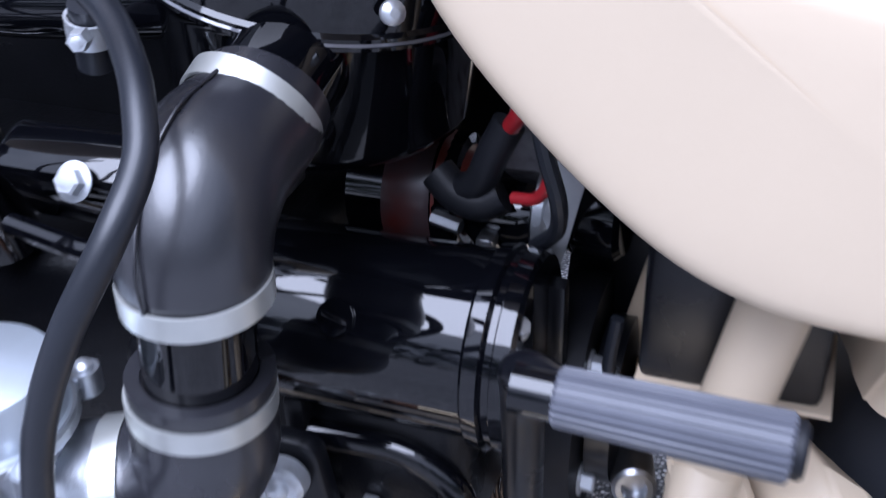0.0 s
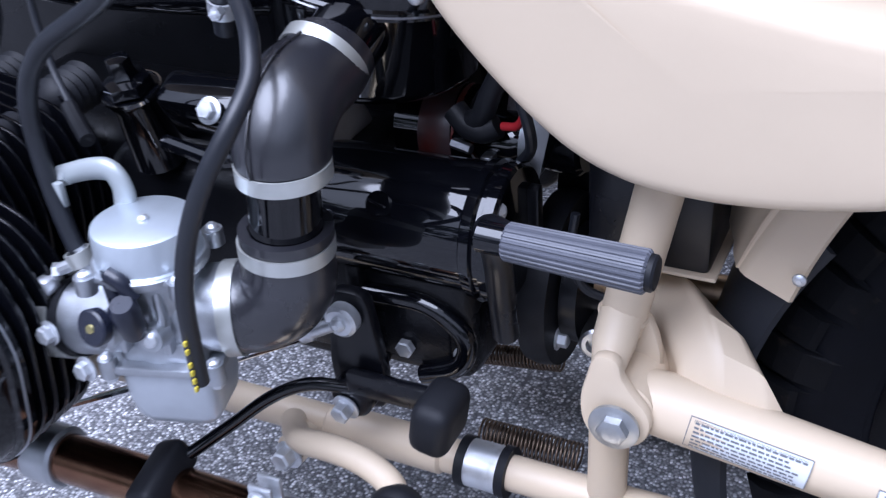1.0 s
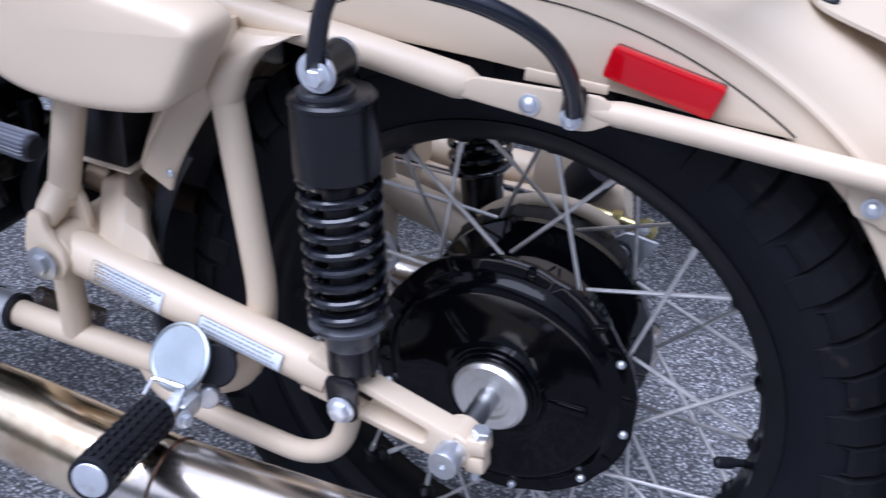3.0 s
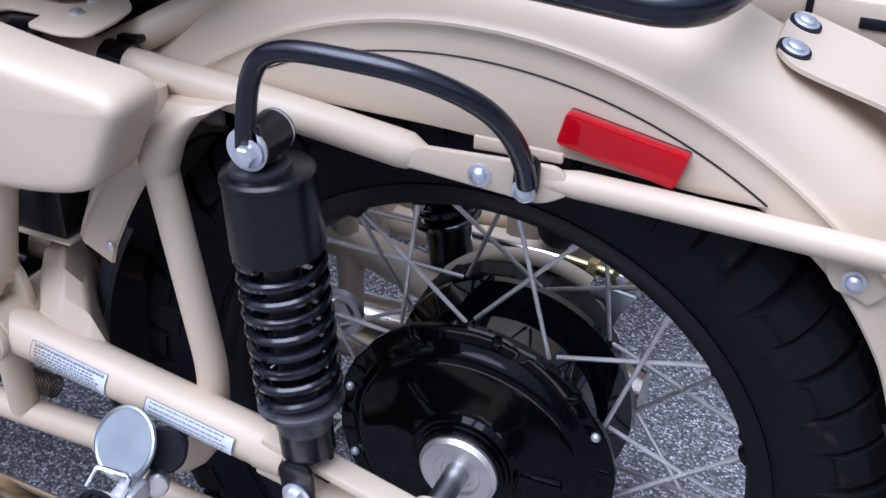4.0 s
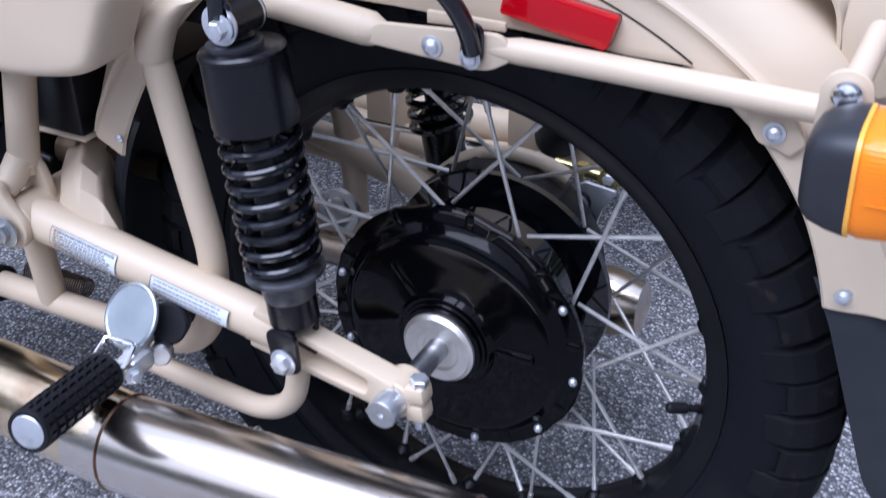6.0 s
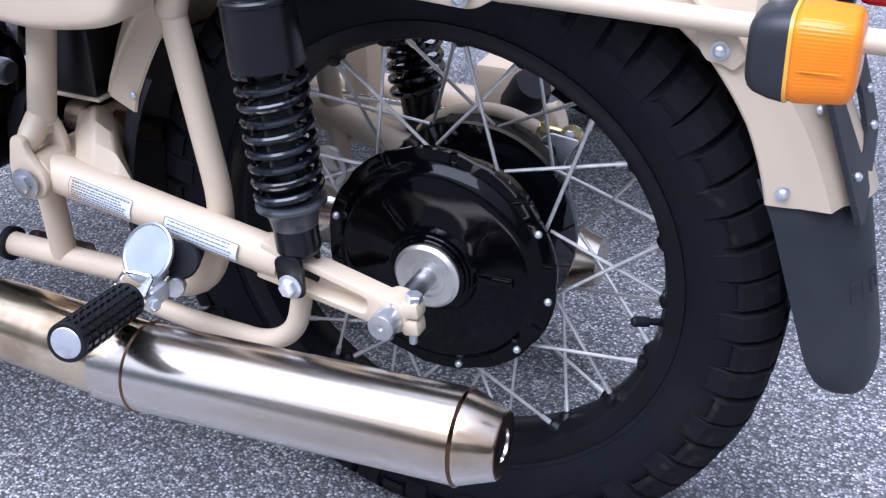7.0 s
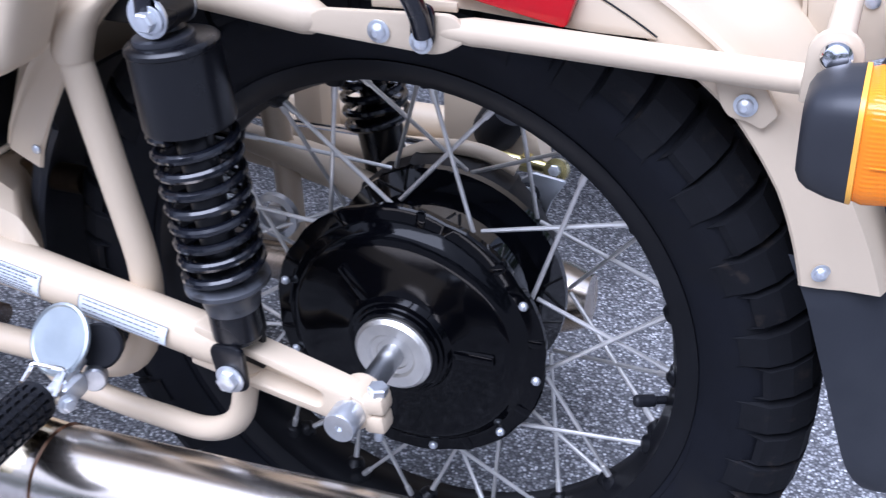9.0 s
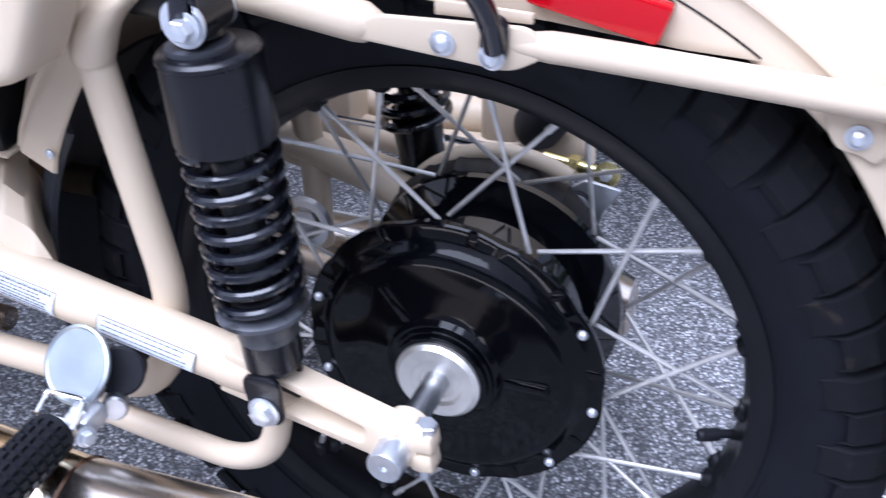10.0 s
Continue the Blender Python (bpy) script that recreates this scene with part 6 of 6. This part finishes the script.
def electrics():
    s = top_part("starter_motor", lathe([(-0.61, 0.025), (-0.608, 0.031), (-0.552, 0.031), (-0.550, 0.025)], (0, 0.0, 0.527), (1, 0, 0), 32), GLOSS, "black starter motor with red-brown end cap")
    sub("end_cap", lathe([(-0.588, 0.0315), (-0.566, 0.0315), (-0.563, 0.030)], (0, -0.001, 0.527), (1, 0, 0), 32), PALE_RED, s)
    sub("end_cap", lathe([(-0.562, 0.0300), (-0.553, 0.027), (-0.546, 0.020), (-0.545, 0.010)], (0, -0.001, 0.529), (1, 0, 0), 28), RED_CAP, s)
    sub("terminal", lathe([(0, 0.004), (0.016, 0.004)], (-0.560, -0.032, 0.529), (1, -0.2, -0.1), 6), STEEL, s)
    sub("terminal", box((-0.530, -0.038, 0.520), (0.009, 0.012, 0.016), 0.002), STEEL, s)
    sub("solenoid", lathe([(-0.546, 0.015), (-0.540, 0.0205), (-0.516, 0.0215), (-0.511, 0.020), (-0.510, 0.012)], (0, -0.012, 0.527), (1, 0, 0), 36), GLOSS, s)
    sub("solenoid_flange", lathe([(-0.5105, 0.018), (-0.509, 0.0265), (-0.504, 0.0275), (-0.501, 0.026), (-0.500, 0.015)], (0, -0.010, 0.530), (1, 0, 0), 40), ALU, s, "bare aluminium flange")
    sub("mounting_wall", plate([(-0.036, -0.060), (0.020, -0.060), (0.030, 0.050), (-0.020, 0.050)], (-0.508, 0.028, 0.578), (1, 0, 0), (0, 0, 1), 0.004, 0.001), SCUFFED, s, "scuffed grey metal wall")
    sub("terminal_boot", soft_tube([(-0.556, -0.034, 0.556), (-0.545, -0.038, 0.548), (-0.532, -0.040, 0.546), (-0.522, -0.038, 0.551)], 0.0090, 14), RUBBER, s)
    sub("terminal_boot", soft_tube([(-0.549, -0.035, 0.548), (-0.534, -0.040, 0.556), (-0.526, -0.040, 0.574), (-0.519, -0.038, 0.589)], 0.0080, 14), RUBBER, s)
    top_part("red_cable", soft_tube([(-0.512, -0.045, 0.640), (-0.506, -0.052, 0.606), (-0.498, -0.054, 0.588), (-0.496, -0.054, 0.572), (-0.502, -0.052, 0.560), (-0.514, -0.048, 0.556)], 0.0030, 12), RED_CABLE, "red battery cable")
    top_part("red_cable", soft_tube([(-0.508, -0.046, 0.614), (-0.510, -0.050, 0.602), (-0.516, -0.046, 0.591)], 0.0042, 12), RED_CABLE, "red battery cable end")
    top_part("black_cable", soft_tube([(-0.502, -0.062, 0.625), (-0.496, -0.066, 0.595), (-0.489, -0.066, 0.570), (-0.490, -0.058, 0.552), (-0.495, -0.050, 0.540), (-0.505, -0.040, 0.527)], 0.0040, 10), HOSE, "black electric cable")
    top_part("black_cable", soft_tube([(-0.462, -0.050, 0.500), (-0.464, -0.054, 0.470), (-0.455, -0.054, 0.445), (-0.436, -0.050, 0.435)], 0.0033, 10), HOSE, "black electric cable")
    top_part("pale_wire", soft_tube([(-0.530, -0.036, 0.522), (-0.520, -0.038, 0.5195), (-0.505, -0.036, 0.525)], 0.0016, 8), TAN, "thin pale wire")
    b = top_part("battery_box", box((-0.408, -0.035, 0.555), (0.082, 0.060, 0.150), 0.004), SATIN, "black battery box on a tan tray")
    sub("tray", box((-0.406, -0.036, 0.479), (0.088, 0.064, 0.003), 0.001), TAN, b)
    sub("strap", plate([(-0.007, 0.008), (0.007, 0.0), (-0.013, -0.092), (-0.027, -0.092)], (-0.486, -0.034, 0.582), (1, 0, 0), (0, 0, 1), 0.0015, 0.0005), GREY_METAL, b, "grey metal strap")
    sub("horn", lathe([(-0.022, 0.020), (-0.020, 0.0245), (-0.013, 0.0255), (-0.0125, 0.0245), (-0.0115, 0.0245), (-0.011, 0.0255), (0.009, 0.0255), (0.012, 0.022)], (-0.479, -0.002, 0.531), (1, -0.06, 0.0), 40), GLOSS, b, "black round horn")
    # dark sheet added to close off the bright ground behind
    sub("back_plate", plate([(-0.060, -0.100), (0.045, -0.100), (0.050, 0.085), (-0.045, 0.085)], (-0.452, 0.030, 0.470), (1, 0, 0), (0, 0, 1), 0.004, 0.001), SATIN, b)
    sub("tray_leg", plate([(-0.012, -0.060), (0.004, -0.060), (0.020, 0.040), (0.010, 0.040)], (-0.462, 0.018, 0.490), (1, 0, 0), (0, 0, 1), 0.003, 0.001), TAN, b, "tan tray leg")
    sub("bracket", box((-0.492, -0.052, 0.492), (0.012, 0.010, 0.050), 0.002), SATIN, b)
    return s


SCUFFED = mat("scuffed_grey_metal", (0.30, 0.29, 0.31), 0.5, 0.3, 0, 0.35, 60, 0.3, 300, (0.10, 0.09, 0.09), 90, 0.5, 0.7)
PALE_RED = mat("faded_red_plastic", (0.050, 0.033, 0.035), 0.30, 0, 0, 0.3, 30, 0, 100, (0.07, 0.012, 0.008), 30, 0.5, 0.7)
electrics()


def fuel_tank():
    """Unseen; added over the engine to shade it."""
    bm = bmesh.new()
    rings = []
    for k, x in enumerate(np.linspace(-1.20, -0.64, 14)):
        t = k / 13
        w = 0.17 * math.sin(math.pi * (0.18 + 0.74 * t)) ** 0.6
        h = 0.13 * math.sin(math.pi * (0.22 + 0.68 * t)) ** 0.5
        c = Vector((x, YW, 0.86 + 0.03 * (1 - t)))
        rings.append([c + Vector((0, w * math.copysign(abs(math.cos(a)) ** 0.75, math.cos(a)), h * math.copysign(abs(math.sin(a)) ** 0.8, math.sin(a)) * (0.8 if math.sin(a) < 0 else 1.3))) for a in (2 * math.pi * i / 28 for i in range(28))])
    skin(bm, rings)
    top_part("fuel_tank", bm, TAN, "unseen tan fuel tank, added to shade the engine")


fuel_tank()


# ---------------------------------------------------------------- the far side: final drive, sidecar frame
def far_side():
    d = top_part("final_drive", lathe([(-0.165, 0.030), (-0.160, 0.070), (-0.145, 0.092), (-0.120, 0.105), (-0.095, 0.108), (-0.085, 0.104), (-0.078, 0.06)], (-0.014, YW, ZC + 0.002), AXIS, 120, wave=lambda a, h: 1 + 0.022 * max(0.0, math.cos(20 * a)) ** 6), DRIVE, "dusty black finned final drive casing beside the wheel")
    sub("casing_neck", tube([(-0.085, 0.150, 0.374), (-0.190, 0.150, 0.405), (-0.300, 0.150, 0.430)], [0.018, 0.0145, 0.0145], 28, 0.05), TAN, d, "tan drive shaft housing")
    bow = [(-0.002 + 0.1125 * math.cos(q), 0.337 + 0.1125 * math.sin(q)) for q in np.linspace(radians(62), radians(140), 24)]
    sub("casing_bow", tube([(x, 0.142, z) for x, z in bow], 0.0075, 12, 0), TAN, d, "tan forged bow over the casing")
    sub("nut_ring", lathe([(0, 0.024), (0.007, 0.024), (0.007, 0.017), (0.0, 0.017)], (-0.172, 0.076, 0.380), AXIS, 36, loop=True, caps=False), ALU, d)
    sub("nut", lathe([(0, 0.013), (0.010, 0.013)], (-0.172, 0.080, 0.380), AXIS, 6), STEEL, d)
    # silver bracket with two bolts and the brake rod
    sub("bracket", plate(round_outline([(0.046, 0.412), (0.058, 0.422), (0.092, 0.418), (0.078, 0.394), (0.070, 0.366), (0.052, 0.364)], 0.004), (0, 0.166, 0), (1, 0, 0), (0, 0, 1), -0.005), ZINC, d, "zinc plated bracket")
    for x, z in ((0.0545, 0.399), (0.061, 0.379)):
        sub("rubber_mount", lathe([(-0.02, 0.012), (0.0, 0.012)], (x, 0.160, z), AXIS, 20), RUBBER, d)
        sbolt((x, 0.160, z), AXIS, d, 0.0080, 0.007, True)
    t = top_part("tie_rod", tube([(0.000, 0.235, 0.398), (0.035, 0.232, 0.3965), (0.055, 0.230, 0.3955)], 0.0062, 14, 0.01), YELLOW_ZINC, "yellow zinc plated adjuster rod")
    sub("rod_eye", lathe([(-0.006, 0.0125), (0.006, 0.0125), (0.006, 0.0060), (-0.006, 0.0060)], (0.064, 0.229, 0.395), (0, -1, 0.4), 24, loop=True, caps=False), YELLOW_ZINC, t)
    sbolt((0.064, 0.223, 0.3975), (0, -1, 0.4), t, 0.0062, 0.006, False)
    sub("lock_nut", lathe([(0, 0.0098), (0.010, 0.0098)], (0.026, 0.2325, 0.3972), (1, -0.07, -0.05), 6), YELLOW_ZINC, t)
    top_part("brake_rod", tube([(-0.32, 0.235, 0.3965), (-0.10, 0.235, 0.3985), (0.01, 0.235, 0.3975)], 0.0038, 10, 0.01), BRIGHT, "bright steel brake rod")
    # right-hand muffler tip, seen through the spokes
    m = top_part("far_muffler", lathe([(-0.70, 0.030), (-0.58, 0.0436), (0.060, 0.0436), (0.066, 0.0425), (0.090, 0.033), (0.093, 0.032), (0.093, 0.026)], (-0.008, 0.325, 0.176), (1, 0, 0.03), 40), CHROME, "polished steel muffler on the far side")
    # flat disc, black to paint in the dark of the opening
    sub("tail_pipe", lathe([(0.088, 0.0262), (0.088, 0.002)], (-0.008, 0.325, 0.176), (1, 0, 0.03), 28), RUBBER, m)
    sub("brake_adjuster", tube([(0.02, YW + 0.15, ZC - 0.10), (0.05, YW + 0.16, ZC - 0.11)], 0.006, 10, 0), YELLOW_ZINC, d)
    sub("drain_plug", lathe([(0, 0.010), (0.012, 0.010)], (0.055, YW + 0.10, ZC - 0.112), (0.5, -0.6, -0.6), 6), YELLOW_ZINC, d)
    # far swing arm, strut, fender edge
    sa = top_part("far_swing_arm", tube([(-0.402, 0.17, 0.4155), (-0.20, 0.175, 0.39), (-0.06, 0.178, 0.36)], 0.020, 18, 0.02), TAN, "tan far swing arm")
    sub("strut", tube([(-0.205, 0.155, 0.30), (-0.205, 0.155, 0.385), (-0.236, 0.15, 0.62)], 0.0138, 16, 0.03), TAN, sa)
    sub("lower_tube", tube([(-1.25, 0.16, 0.295), (-0.40, 0.16, 0.296), (-0.205, 0.155, 0.31)], 0.0138, 16, 0.03), TAN, sa)


far_side()


def far_shock():
    """The right-hand shock absorber, behind the wheel."""
    top, bot = Vector((-0.135, 0.178, 0.655)), Vector((-0.098, 0.178, 0.372))
    d = (bot - top).normalized()
    s = top_part("far_shock_absorber", lathe([(0.02, 0.026), (0.024, 0.036), (0.086, 0.0365), (0.086, 0.02)], top, d, 32), SATIN, "black coil-over shock absorber behind the wheel")
    u, v, _ = frame_of(d)
    pts = [top + d * (0.088 + 0.129 * i / 220) + (u * math.cos(2 * math.pi * 8.6 * i / 220) + v * math.sin(2 * math.pi * 8.6 * i / 220)) * 0.0305 for i in range(221)]
    sub("spring", tube(pts, 0.0042, 8, 0), SPRING, s)
    sub("damper", lathe([(0.08, 0.014), (0.19, 0.014), (0.20, 0.024), (0.283, 0.021)], top, d, 24), SATIN, s)


far_shock()


def sidecar():
    s = tagged(new("sidecar"), "tan sidecar with tubular chassis beside the motorcycle", "sidecar")
    s.location = (0.0, 0.75, -0.008)
    inv = s.matrix_basis.inverted()

    def sp(name, bm, material, label=""):
        bmesh.ops.transform(bm, matrix=inv, verts=bm.verts)
        return part(name, bm, material, s, label)

    sp("chassis_tube", tube([(-1.3, 0.36, 0.34), (-0.30, 0.36, 0.357), (-0.06, 0.36, 0.359)], 0.0235, 20, 0.05), TAN, "thick tan chassis tube")
    sp("cross_tube", tube([(-0.06, 0.35, 0.36), (-0.06, 1.15, 0.36)], 0.022, 20, 0.05), TAN)
    sp("cross_tube", tube([(-0.9, 0.36, 0.346), (-0.9, 1.15, 0.35)], 0.022, 20, 0.05), TAN)
    sp("upright", box((-0.070, 0.345, 0.385), (0.050, 0.07, 0.10), 0.010), TAN)
    sp("upright", box((-0.245, 0.30, 0.43), (0.038, 0.05, 0.20), 0.008), TAN)
    sp("shackle", tube([(-0.30, 0.30, 0.36), (-0.18, 0.31, 0.34), (-0.05, 0.32, 0.345), (0.02, 0.33, 0.37)], [0.016, 0.018, 0.020, 0.024], 18, 0.05), TAN)
    sp("rubber_buffer", lathe([(-0.03, 0.022), (-0.02, 0.026), (0.02, 0.026), (0.03, 0.022)], (-0.020, 0.30, 0.405), (0.5, -0.4, 0.8), 24), RUBBER, "black rubber buffer")
    body = bmesh.new()
    rings = []
    for x, w, lo, hi in ((-1.50, 0.20, 0.50, 0.66), (-1.30, 0.28, 0.44, 0.80), (-0.80, 0.31, 0.42, 0.90), (-0.10, 0.31, 0.44, 0.92), (0.24, 0.29, 0.50, 0.90), (0.33, 0.25, 0.56, 0.84)):
        c = Vector((x, 0.80, (lo + hi) / 2))
        rings.append([c + Vector((0, w * math.copysign(abs(math.cos(q)) ** 0.5, math.cos(q)), (hi - lo) / 2 * math.copysign(abs(math.sin(q)) ** 0.5, math.sin(q)))) for q in (2 * math.pi * k / 32 for k in range(32))])
    skin(body, rings)
    sp("tub", body, TAN, "tan sheet metal sidecar body")
    # wheel of the sidecar, standing on the ground
    w = sp("wheel", lathe([(-0.036, 0.2565), (-0.031, 0.238), (-0.010, 0.231), (0.010, 0.231), (0.031, 0.238), (0.036, 0.2565), (0.0, 0.24)], (-0.1, 1.22, 0.337), AXIS, 64, loop=True, caps=False), GLOSS)
    tb = lathe([(-0.036, 0.2585), (-0.0515, 0.288), (-0.0505, 0.315), (-0.040, 0.3345), (-0.012, 0.3440), (0.012, 0.3440), (0.040, 0.3345), (0.0505, 0.315), (0.0515, 0.288), (0.036, 0.2585)], (-0.1, 1.22, 0.337), AXIS, 64, loop=True, caps=False)
    bmesh.ops.transform(tb, matrix=inv, verts=tb.verts)
    part("tyre", tb, TYRE, w)
    for k in range(20):
        a = radians(18 * k)
        p = Vector((-0.1 + 0.04 * math.cos(a), 1.22, 0.337 + 0.04 * math.sin(a)))
        q = Vector((-0.1 + 0.233 * math.cos(a + 0.35), 1.22, 0.337 + 0.233 * math.sin(a + 0.35)))
        b2 = tube([p, q], 0.0019, 6, 0)
        bmesh.ops.transform(b2, matrix=inv, verts=b2.verts)
        part("spoke", b2, SPOKE, w)
    hb = lathe([(-0.09, 0.03), (-0.05, 0.045), (0.05, 0.045), (0.09, 0.03)], (-0.1, 1.22, 0.337), AXIS, 28)
    bmesh.ops.transform(hb, matrix=inv, verts=hb.verts)
    part("hub", hb, GLOSS, w)


sidecar()
